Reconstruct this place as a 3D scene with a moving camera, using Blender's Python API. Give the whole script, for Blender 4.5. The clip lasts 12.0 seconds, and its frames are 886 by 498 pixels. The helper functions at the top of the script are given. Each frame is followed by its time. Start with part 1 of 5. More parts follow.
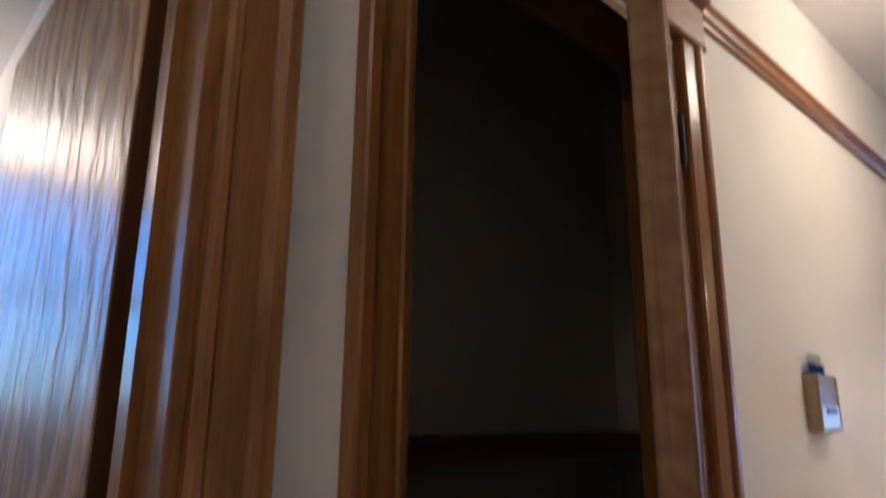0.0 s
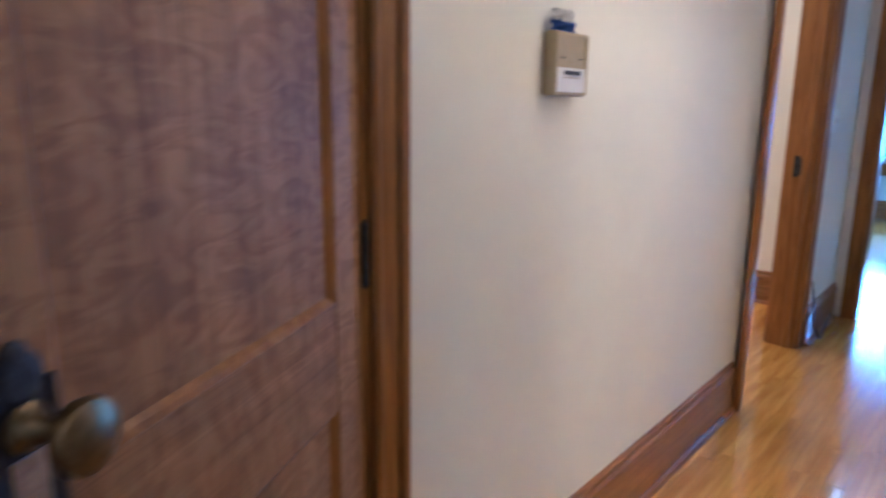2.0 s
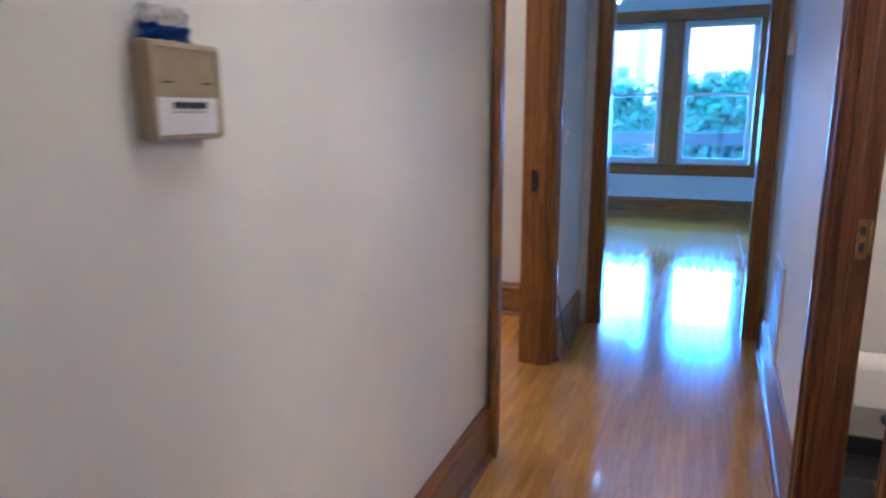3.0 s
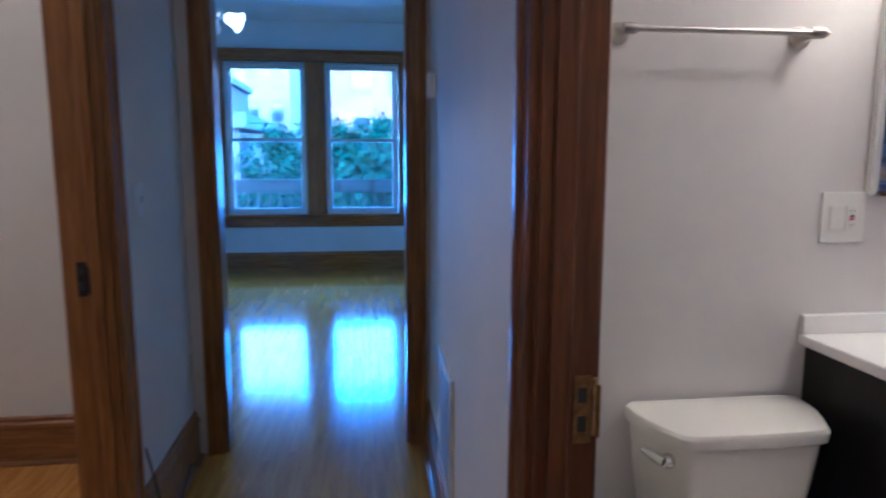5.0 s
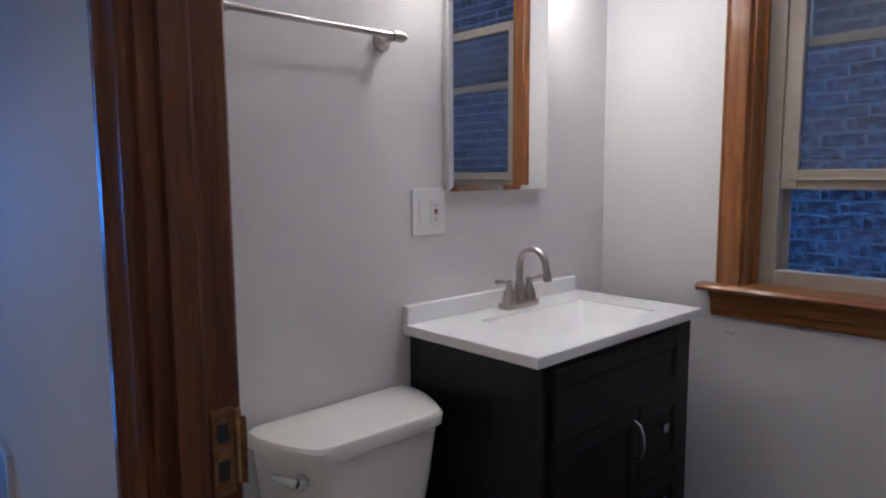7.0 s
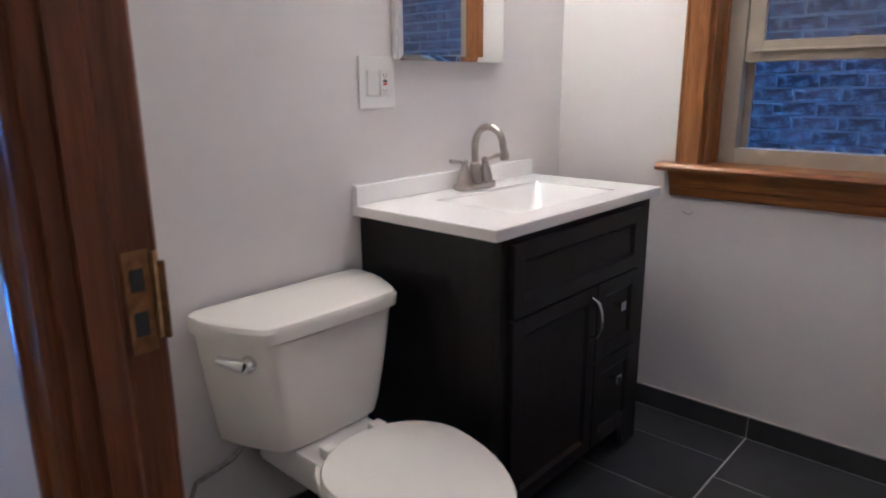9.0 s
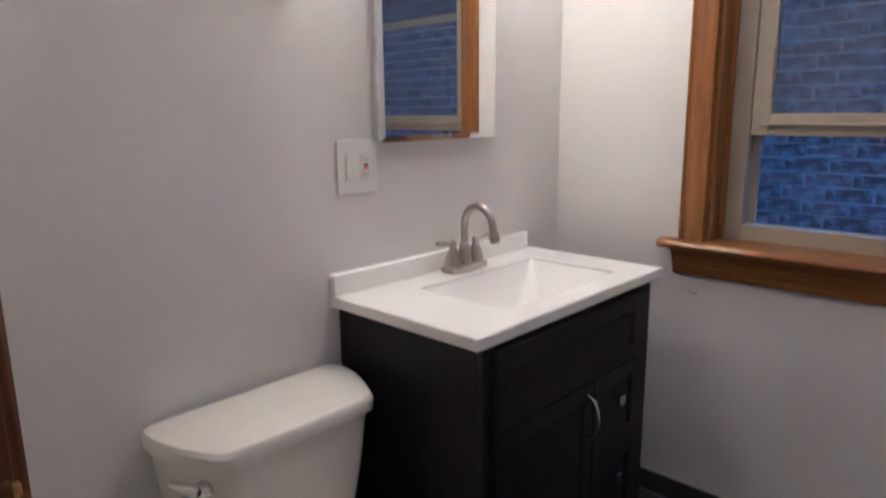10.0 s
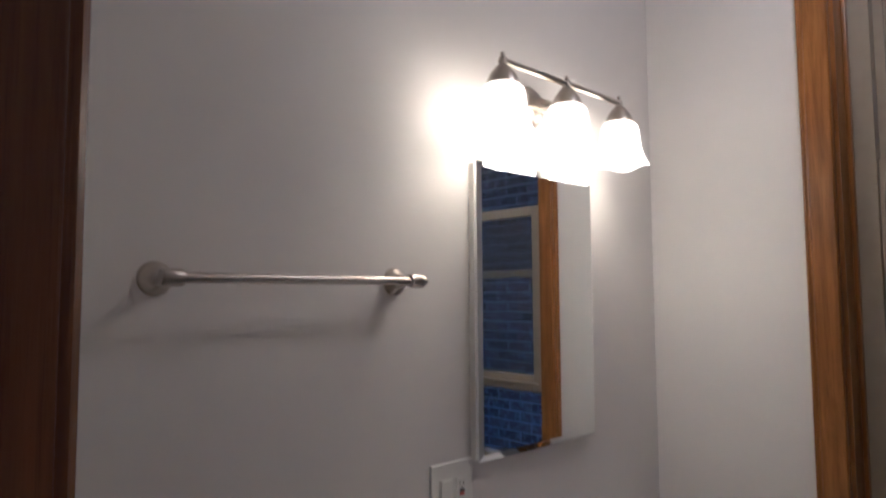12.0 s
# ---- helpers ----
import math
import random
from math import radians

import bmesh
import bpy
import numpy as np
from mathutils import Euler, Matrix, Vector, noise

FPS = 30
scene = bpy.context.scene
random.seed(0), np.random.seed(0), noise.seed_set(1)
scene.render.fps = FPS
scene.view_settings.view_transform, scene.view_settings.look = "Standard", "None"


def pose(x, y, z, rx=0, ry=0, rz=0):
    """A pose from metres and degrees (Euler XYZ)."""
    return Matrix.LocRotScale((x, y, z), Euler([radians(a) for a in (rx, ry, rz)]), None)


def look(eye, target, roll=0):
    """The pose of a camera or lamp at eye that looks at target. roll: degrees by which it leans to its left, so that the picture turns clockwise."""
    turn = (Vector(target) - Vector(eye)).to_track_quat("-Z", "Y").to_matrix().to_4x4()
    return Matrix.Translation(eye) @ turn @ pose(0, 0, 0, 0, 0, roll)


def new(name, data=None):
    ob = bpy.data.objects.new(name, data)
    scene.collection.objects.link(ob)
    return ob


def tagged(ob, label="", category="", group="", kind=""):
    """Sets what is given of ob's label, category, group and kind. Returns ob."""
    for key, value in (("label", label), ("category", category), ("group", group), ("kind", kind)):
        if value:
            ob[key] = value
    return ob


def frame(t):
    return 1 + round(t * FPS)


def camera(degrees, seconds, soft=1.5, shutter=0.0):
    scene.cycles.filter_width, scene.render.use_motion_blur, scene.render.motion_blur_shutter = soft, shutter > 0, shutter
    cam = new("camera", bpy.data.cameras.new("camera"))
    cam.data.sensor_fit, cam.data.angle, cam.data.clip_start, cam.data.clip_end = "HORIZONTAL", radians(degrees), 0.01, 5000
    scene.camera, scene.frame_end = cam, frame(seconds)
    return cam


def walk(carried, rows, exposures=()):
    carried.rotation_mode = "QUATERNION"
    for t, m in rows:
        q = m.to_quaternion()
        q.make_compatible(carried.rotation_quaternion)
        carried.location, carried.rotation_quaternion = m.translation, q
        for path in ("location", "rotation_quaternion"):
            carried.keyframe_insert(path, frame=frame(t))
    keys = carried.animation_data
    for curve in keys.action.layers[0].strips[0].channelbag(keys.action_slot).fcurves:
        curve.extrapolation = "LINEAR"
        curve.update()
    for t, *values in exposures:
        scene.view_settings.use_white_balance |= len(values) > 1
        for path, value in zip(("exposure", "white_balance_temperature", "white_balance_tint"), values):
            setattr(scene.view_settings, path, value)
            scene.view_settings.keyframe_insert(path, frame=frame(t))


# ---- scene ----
cam = camera(68.17, 12.0, soft=2.0, shutter=0.5)
# seconds, eye x y z, yaw, pitch, roll
ROWS = [
    (0, 0.080, -0.020, 1.332, -42.97, 13.75, -0.55),
    (0.5, 0.099, -0.068, 1.206, -42.66, 3.75, -0.55),
    (1, 0.183, -0.154, 1.165, -42.44, -5.62, -1.03),
    (1.5, 0.378, -0.228, 1.185, -44.01, -11.16, -0.65),
    (2, 0.546, -0.237, 1.254, -48.93, -11.93, -0.52),
    (2.5, 0.772, -0.203, 1.286, -59.57, -11.75, -0.43),
    (3, 1.092, -0.157, 1.325, -68.60, -11.74, 0.15),
    (3.2, 1.226, -0.142, 1.343, -70.45, -11.58, 0.13),
    (4.8, 2.159, -0.224, 1.378, -94.92, -8.47, -0.00),
    (5, 2.208, -0.244, 1.375, -97.21, -8.15, -0.16),
    (5.5, 2.316, -0.255, 1.379, -109.40, -7.28, -0.24),
    (6, 2.385, -0.210, 1.423, -124.80, -7.42, -0.30),
    (6.5, 2.404, -0.256, 1.373, -130.74, -6.04, 0.08),
    (7, 2.412, -0.255, 1.315, -133.38, -6.42, 0.28),
    (7.5, 2.365, -0.230, 1.204, -133.77, -6.77, 0.07),
    (7.7, 2.412, -0.215, 1.103, -135.35, -7.25, 0.55),
    (9.3, 2.498, -0.379, 1.258, -137.61, -14.74, 0.53),
    (9.5, 2.513, -0.424, 1.299, -137.49, -14.78, 0.54),
    (10, 2.526, -0.486, 1.343, -136.49, -11.80, 0.62),
    (10.5, 2.592, -0.481, 1.483, -135.49, -8.61, 0.48),
    (11, 2.644, -0.516, 1.541, -133.30, -4.30, 0.07),
    (11.5, 2.748, -0.518, 1.609, -134.18, -0.60, 0.27),
    (12, 2.783, -0.514, 1.656, -133.53, 4.12, 0.35),
]
# ---- EXPOSURE ----
EXPO = [(0.0, 5.9, 4150, 10), (0.7, 6.35, 3950, 10), (1.0, 6.45, 3850, 10), (1.5, 6.45, 3800, 10), (2.5, 6.05, 3750, 10), (3.2, 5.75, 3650, 10), (4.8, 5.0, 3540, 10), (5.5, 4.7, 3450, 10), (6.5, 4.45, 3400, 10), (7.7, 4.75, 3380, 10), (9.3, 5.12, 3540, 10), (10.5, 4.50, 3570, 10), (11.0, 4.2, 3580, 10), (12.0, 3.72, 3600, 10)]
walk(cam, [(t, pose(x, y, z, 90 + pitch, roll, yaw)) for t, x, y, z, yaw, pitch, roll in ROWS], EXPO)

# ---- world and lamps ----
world = bpy.data.worlds.new("sky")
scene.world = world
world.use_nodes = True
wn = world.node_tree
sky = wn.nodes.new("ShaderNodeTexSky")
sky.sky_type = "NISHITA"
sky.sun_disc = False
sky.sun_elevation = radians(24)
sky.ozone_density = 4.0
sky.dust_density = 1.0
sky.sun_rotation = radians(-100)
wn.links.new(sky.outputs[0], wn.nodes["Background"].inputs[0])
wn.nodes["Background"].inputs[1].default_value = 0.25


def lamp(name, kind, m, energy, color, size=0.1):
    data = bpy.data.lights.new(name, kind)
    data.energy, data.color = energy, color
    if kind == "SUN":
        data.angle = size
    else:
        data.shadow_soft_size = size
    ob = new(name, data)
    ob.matrix_world = m
    return ob


lamp("sun", "SUN", look((-30, -8, 20), (0, 0, 0)), 0.06, (1.0, 0.95, 0.9), radians(10))
WARM = (1.0, 0.59, 0.27)
# skylight pouring in low under the porch roof, one lamp in each front window's lower sash
for y in (-0.285, 0.835):
    ob = lamp("window_daylight", "AREA", pose(10.300, y, 1.13, 0, 90), 0.68, (0.42, 0.66, 1.0))
    ob.data.shape, ob.data.size, ob.data.size_y = "RECTANGLE", 0.78, 0.76
    ob.data.spread = radians(130)


# ---- materials ----
def material(name):
    m = bpy.data.materials.new(name)
    m.use_nodes = True
    nt = m.node_tree
    return m, nt, nt.nodes["Principled BSDF"]


def chain(nt, kind, **inputs):
    n = nt.nodes.new(kind)
    for k, v in inputs.items():
        n.inputs[k.replace("_", " ")].default_value = v
    return n


def ramp(nt, src, a, b, lo=0.3, hi=0.7):
    r = nt.nodes.new("ShaderNodeValToRGB")
    r.color_ramp.elements[0].color, r.color_ramp.elements[1].color = (*a, 1), (*b, 1)
    r.color_ramp.elements[0].position, r.color_ramp.elements[1].position = lo, hi
    nt.links.new(src, r.inputs[0])
    return r.outputs[0]


def coords(nt, scale):
    tc = nt.nodes.new("ShaderNodeTexCoord")
    mp = nt.nodes.new("ShaderNodeMapping")
    mp.inputs["Scale"].default_value = scale
    nt.links.new(tc.outputs["Object"], mp.inputs[0])
    return mp.outputs[0]


def bump(nt, bsdf, src, strength, distance):
    b = nt.nodes.new("ShaderNodeBump")
    b.inputs["Strength"].default_value, b.inputs["Distance"].default_value = strength, distance
    nt.links.new(src, b.inputs["Height"])
    nt.links.new(b.outputs[0], bsdf.inputs["Normal"])


def mixed(nt, fac, a, b, mode="MIX"):
    mx = nt.nodes.new("ShaderNodeMix")
    mx.data_type, mx.blend_type = "RGBA", mode
    for slot, v in ((0, fac), (6, a), (7, b)):
        if hasattr(v, "is_linked"):
            nt.links.new(v, mx.inputs[slot])
        else:
            mx.inputs[slot].default_value = v
    return mx.outputs[2]


def wood(name, dark, light, axis="z", rough=0.3, stretch=22, fine=1.0, coat=0.3, vary=0.0, relief=0.25, figure=0.0):
    """Varnished wood: long fibres along one axis, a slow change of tone across them, dark pores."""
    m, nt, p = material(name)
    s = {"x": (0.07, 1, 1), "y": (1, 0.07, 1), "z": (1, 1, 0.07)}[axis]
    grain = chain(nt, "ShaderNodeTexNoise", Scale=stretch * fine, Detail=5.0, Roughness=0.6, Distortion=0.7)
    nt.links.new(coords(nt, s), grain.inputs["Vector"])
    pores = chain(nt, "ShaderNodeTexNoise", Scale=stretch * 9 * fine, Detail=3.0, Roughness=0.7)
    nt.links.new(coords(nt, tuple(0.35 * c if c < 1 else c for c in s)), pores.inputs["Vector"])
    slow = chain(nt, "ShaderNodeTexNoise", Scale=3.0, Detail=2.0)
    nt.links.new(coords(nt, tuple(max(c, 0.3) for c in s)), slow.inputs["Vector"])
    col = ramp(nt, grain.outputs[0], dark, light, 0.32, 0.68)
    col = mixed(nt, ramp(nt, pores.outputs[0], (0, 0, 0), (0.55, 0.55, 0.55), 0.52, 0.7), col, (*[c * 0.55 for c in dark], 1))
    col = mixed(nt, 0.35, col, ramp(nt, slow.outputs[0], (0.55, 0.5, 0.45), (1, 1, 1), 0.3, 0.65), "MULTIPLY")
    if vary:
        oi = nt.nodes.new("ShaderNodeObjectInfo")
        col = mixed(nt, vary, col, ramp(nt, oi.outputs["Random"], (0.55, 0.48, 0.40), (1.0, 1.0, 1.0), 0, 1), "MULTIPLY")
    if figure:
        curl = chain(nt, "ShaderNodeTexNoise", Scale=30.0, Detail=3.0, Distortion=1.6)
        nt.links.new(coords(nt, tuple(0.45 if c == 1 else 1.0 for c in s)), curl.inputs["Vector"])
        col = mixed(nt, figure, col, ramp(nt, curl.outputs[0], (0.5, 0.4, 0.32), (1.0, 1.0, 1.0), 0.38, 0.6), "MULTIPLY")
    nt.links.new(col, p.inputs["Base Color"])
    p.inputs["Roughness"].default_value = rough
    p.inputs["Coat Weight"].default_value = coat
    p.inputs["Coat Roughness"].default_value = 0.15 if rough > 0.2 else 0.07
    p.inputs["Specular IOR Level"].default_value = 0.5 if coat > 0.5 else 0.3
    bump(nt, p, pores.outputs[0], relief, 0.002)
    return m


def paint(name, color, rough=0.6, grain=220, strength=0.12, dirt=0.06):
    """Rolled wall paint: a fine orange peel and faint large blotches."""
    m, nt, p = material(name)
    big = chain(nt, "ShaderNodeTexNoise", Scale=1.7, Detail=4.0)
    nt.links.new(coords(nt, (1, 1, 1)), big.inputs["Vector"])
    fine = chain(nt, "ShaderNodeTexNoise", Scale=grain, Detail=3.0)
    nt.links.new(coords(nt, (1, 1, 1)), fine.inputs["Vector"])
    nt.links.new(ramp(nt, big.outputs[0], tuple(c * (1 - dirt) for c in color), color, 0.35, 0.6), p.inputs["Base Color"])
    p.inputs["Roughness"].default_value = rough
    p.inputs["Specular IOR Level"].default_value = 0.28
    bump(nt, p, fine.outputs[0], strength, 0.002)
    return m


def plain(name, color, rough=0.4, metal=0.0, spec=0.5, noise_scale=40, amount=0.12, relief=0.05):
    m, nt, p = material(name)
    n = chain(nt, "ShaderNodeTexNoise", Scale=noise_scale, Detail=4.0)
    nt.links.new(coords(nt, (1, 1, 1)), n.inputs["Vector"])
    nt.links.new(ramp(nt, n.outputs[0], tuple(c * (1 - amount) for c in color), color, 0.3, 0.7), p.inputs["Base Color"])
    p.inputs["Roughness"].default_value, p.inputs["Metallic"].default_value = rough, metal
    p.inputs["Specular IOR Level"].default_value = spec
    bump(nt, p, n.outputs[0], relief, 0.001)
    return m


def emitter(name, color, strength):
    m, nt, p = material(name)
    p.inputs["Base Color"].default_value = (0.8, 0.8, 0.8, 1)
    p.inputs["Emission Color"].default_value = (*color, 1)
    p.inputs["Emission Strength"].default_value = strength
    return m


def glass(name, haze=0.04, tint=0.84):
    """A thin pane: mostly clear, a little gloss, a faint film of dust."""
    m = bpy.data.materials.new(name)
    m.use_nodes = True
    nt = m.node_tree
    nt.nodes.clear()
    out = nt.nodes.new("ShaderNodeOutputMaterial")
    clear, gloss, film = nt.nodes.new("ShaderNodeBsdfTransparent"), nt.nodes.new("ShaderNodeBsdfGlossy"), nt.nodes.new("ShaderNodeBsdfDiffuse")
    clear.inputs["Color"].default_value = (tint, tint * 1.02, tint * 1.02, 1)
    gloss.inputs["Roughness"].default_value = 0.02
    film.inputs["Color"].default_value = (0.8, 0.8, 0.8, 1)
    m1, m2 = nt.nodes.new("ShaderNodeMixShader"), nt.nodes.new("ShaderNodeMixShader")
    m1.inputs[0].default_value = 0.06
    nt.links.new(clear.outputs[0], m1.inputs[1])
    nt.links.new(gloss.outputs[0], m1.inputs[2])
    m2.inputs[0].default_value = haze
    nt.links.new(m1.outputs[0], m2.inputs[1])
    nt.links.new(film.outputs[0], m2.inputs[2])
    nt.links.new(m2.outputs[0], out.inputs[0])
    return m


TRIM_D, TRIM_L = (0.195, 0.078, 0.009), (0.37, 0.168, 0.022)
TRIM = {a: wood("varnished_fir_" + a, TRIM_D, TRIM_L, a, 0.34, 46, coat=0.3) for a in "xyz"}
# the trim wood in a darker, redder tone, for the bathroom door frame only
DARKTRIM = {a: wood("dark_red_fir_" + a, (0.085, 0.028, 0.006), (0.200, 0.072, 0.015), a, 0.36, 46, coat=0.3) for a in "xyz"}
DOORWOOD = {a: wood("pale_fir_" + a, (0.255, 0.132, 0.041), (0.42, 0.238, 0.083), a, 0.6, 20, coat=0.0, relief=0.12, figure=0.55) for a in "xyz"}
VENEER, _nt, _p = material("rotary_oak_veneer")
_w = chain(_nt, "ShaderNodeTexWave", Scale=3.6, Distortion=15.0, Detail=4.0)
_w.inputs["Detail Scale"].default_value, _w.inputs["Detail Roughness"].default_value = 1.6, 0.65
_nt.links.new(coords(_nt, (1, 1, 0.34)), _w.inputs["Vector"])
_f = chain(_nt, "ShaderNodeTexNoise", Scale=260.0, Detail=3.0)
_nt.links.new(coords(_nt, (1, 1, 0.05)), _f.inputs["Vector"])
_c = ramp(_nt, _w.outputs["Fac"], (0.30, 0.150, 0.042), (0.50, 0.28, 0.095), 0.05, 0.75)
_nt.links.new(mixed(_nt, 0.4, _c, ramp(_nt, _f.outputs[0], (0.5, 0.45, 0.4), (1, 1, 1)), "MULTIPLY"), _p.inputs["Base Color"])
_p.inputs["Roughness"].default_value = 0.36
_p.inputs["Specular IOR Level"].default_value = 0.13
_p.inputs["Coat Weight"].default_value, _p.inputs["Coat Roughness"].default_value = 0.04, 0.3
bump(_nt, _p, _w.outputs["Fac"], 0.5, 0.004)
FLOORWOOD = wood("oak_strip_floor", (0.54, 0.240, 0.020), (0.82, 0.45, 0.052), "x", 0.13, 26, 1.0, 0.8, vary=0.3, relief=0.08)
# wood of the entry slab's edge, its shade put into the dark colour
SHADED_EDGE = wood("shade_toned_edge", (0.060, 0.020, 0.006), (0.115, 0.042, 0.013), "z", 0.4, 30, coat=0.1)
SUBFLOOR = plain("dark_joint", (0.16, 0.08, 0.03), 0.6)
CREAM = paint("cream_wall_paint", (0.785, 0.768, 0.69), 0.75, 220, 0.10)
GREYWALL = paint("pale_grey_wall_paint", (0.70, 0.675, 0.665), 0.5)
ROOMWALL = paint("white_wall_paint", (0.78, 0.76, 0.72))
CEILING = paint("ceiling_paint", (0.80, 0.78, 0.73), 0.8)
CLOSETWALL = paint("closet_wall_paint", (0.74, 0.68, 0.56), 0.8)


# ---- mesh helpers ----
def box(bm, x0, x1, y0, y1, z0, z1, bevel=0.0, seg=2):
    r = bmesh.ops.create_cube(bm, size=1.0, matrix=Matrix.LocRotScale(((x0 + x1) / 2, (y0 + y1) / 2, (z0 + z1) / 2), None, (abs(x1 - x0), abs(y1 - y0), abs(z1 - z0))))
    if bevel:
        es = list({e for v in r["verts"] for e in v.link_edges})
        bmesh.ops.bevel(bm, geom=es, offset=bevel, segments=seg, profile=0.6, affect="EDGES")
    return bm


def made(*boxes, bevel=0.0):
    bm = bmesh.new()
    for b in boxes:
        box(bm, *b, bevel=bevel)
    return bm


def sweep(bm, outline, origin, u, v, w):
    """A straight moulding: a closed outline in (u, v), pushed along the vector w."""
    o, u, v, w = Vector(origin), Vector(u), Vector(v), Vector(w)
    a = [bm.verts.new(o + u * p + v * q) for p, q in outline]
    b = [bm.verts.new(x.co + w) for x in a]
    n = len(a)
    bm.faces.new(a), bm.faces.new(b[::-1])
    for i in range(n):
        bm.faces.new((a[i], b[i], b[(i + 1) % n], a[(i + 1) % n]))
    bmesh.ops.recalc_face_normals(bm, faces=bm.faces)
    return bm


def lathe(bm, profile, m, steps=24):
    """A turned body: (radius, height) rows spun round the local z axis of m."""
    rings = []
    for r, h in profile:
        rings.append([bm.verts.new(m @ Vector((r * math.cos(2 * math.pi * i / steps), r * math.sin(2 * math.pi * i / steps), h))) for i in range(steps)])
    for a, b in zip(rings, rings[1:]):
        for i in range(steps):
            bm.faces.new((a[i], a[(i + 1) % steps], b[(i + 1) % steps], b[i]))
    if profile[0][0] > 1e-4:
        bm.faces.new(rings[0][::-1])
    if profile[-1][0] > 1e-4:
        bm.faces.new(rings[-1])
    bmesh.ops.remove_doubles(bm, verts=[v for ring in rings for v in ring], dist=1e-6)
    bmesh.ops.recalc_face_normals(bm, faces=bm.faces)
    return bm


def tube(bm, points, radius, steps=12):
    """A round bar along a line of points; radius may be one number or one for each point."""
    pts = [Vector(p) for p in points]
    radii = radius if isinstance(radius, (list, tuple)) else [radius] * len(pts)
    rings, up = [], None
    for i, p in enumerate(pts):
        d = (pts[min(i + 1, len(pts) - 1)] - pts[max(i - 1, 0)]).normalized()
        if up is None:
            up = d.orthogonal().normalized()
        up = (up - d * up.dot(d)).normalized()
        side = d.cross(up)
        rings.append([bm.verts.new(p + (up * math.cos(2 * math.pi * k / steps) + side * math.sin(2 * math.pi * k / steps)) * radii[i]) for k in range(steps)])
    for a, b in zip(rings, rings[1:]):
        for k in range(steps):
            bm.faces.new((a[k], a[(k + 1) % steps], b[(k + 1) % steps], b[k]))
    bm.faces.new(rings[0][::-1]), bm.faces.new(rings[-1])
    bmesh.ops.recalc_face_normals(bm, faces=bm.faces)
    return bm


def part(name, bm, mat, parent=None, label="", smooth=False):
    me = bpy.data.meshes.new(name)
    bm.to_mesh(me)
    bm.free()
    me.materials.append(mat)
    if smooth:
        me.shade_smooth()
        me.set_sharp_from_angle(angle=radians(38))
    ob = new(name, me)
    if parent:
        ob.parent = parent
    if label:
        tagged(ob, label)
    return ob


def thing(name, label, category, m=None, group="", kind=""):
    ob = new(name)
    ob.empty_display_size = 0.05
    if m is not None:
        ob.matrix_world = m
    return tagged(ob, label, category, group, kind)


def solid(name, bm, mat, label, category, kind="structure", smooth=False):
    return tagged(part(name, bm, mat, smooth=smooth), label, category, kind=kind)


# ---- the plan ----
N = 0.556          # hall wall with the closet
N2 = 0.520         # the same wall past the second doorway
S = -0.506         # hall wall with the bathroom doorway
SB = -0.600        # its bathroom face
XW = 3.891         # bathroom wall with the mirror
YW = -2.541        # bathroom wall with the window
FX = 5.200         # end of the hall
GX = 10.182        # window wall of the front room
CEIL = 2.90
HALLC = 2.56       # lower ceiling of the hall
HEAD = 2.08        # door openings
JX = 3.166         # bathroom door jamb
C0, C1 = 0.545, 1.275   # closet opening
A0, A1 = -0.55, 0.318   # entry opening
R0, R1 = 3.420, 4.382   # side room opening
O0, O1 = -0.472, 0.396  # front room opening
BW0, BW1, BWZ0, BWZ1 = 2.46, 3.338, 0.93, 2.58   # bathroom window
FW0, FW1, FWZ0, FWZ1 = -0.72, 1.30, 0.64, 2.44  # front windows

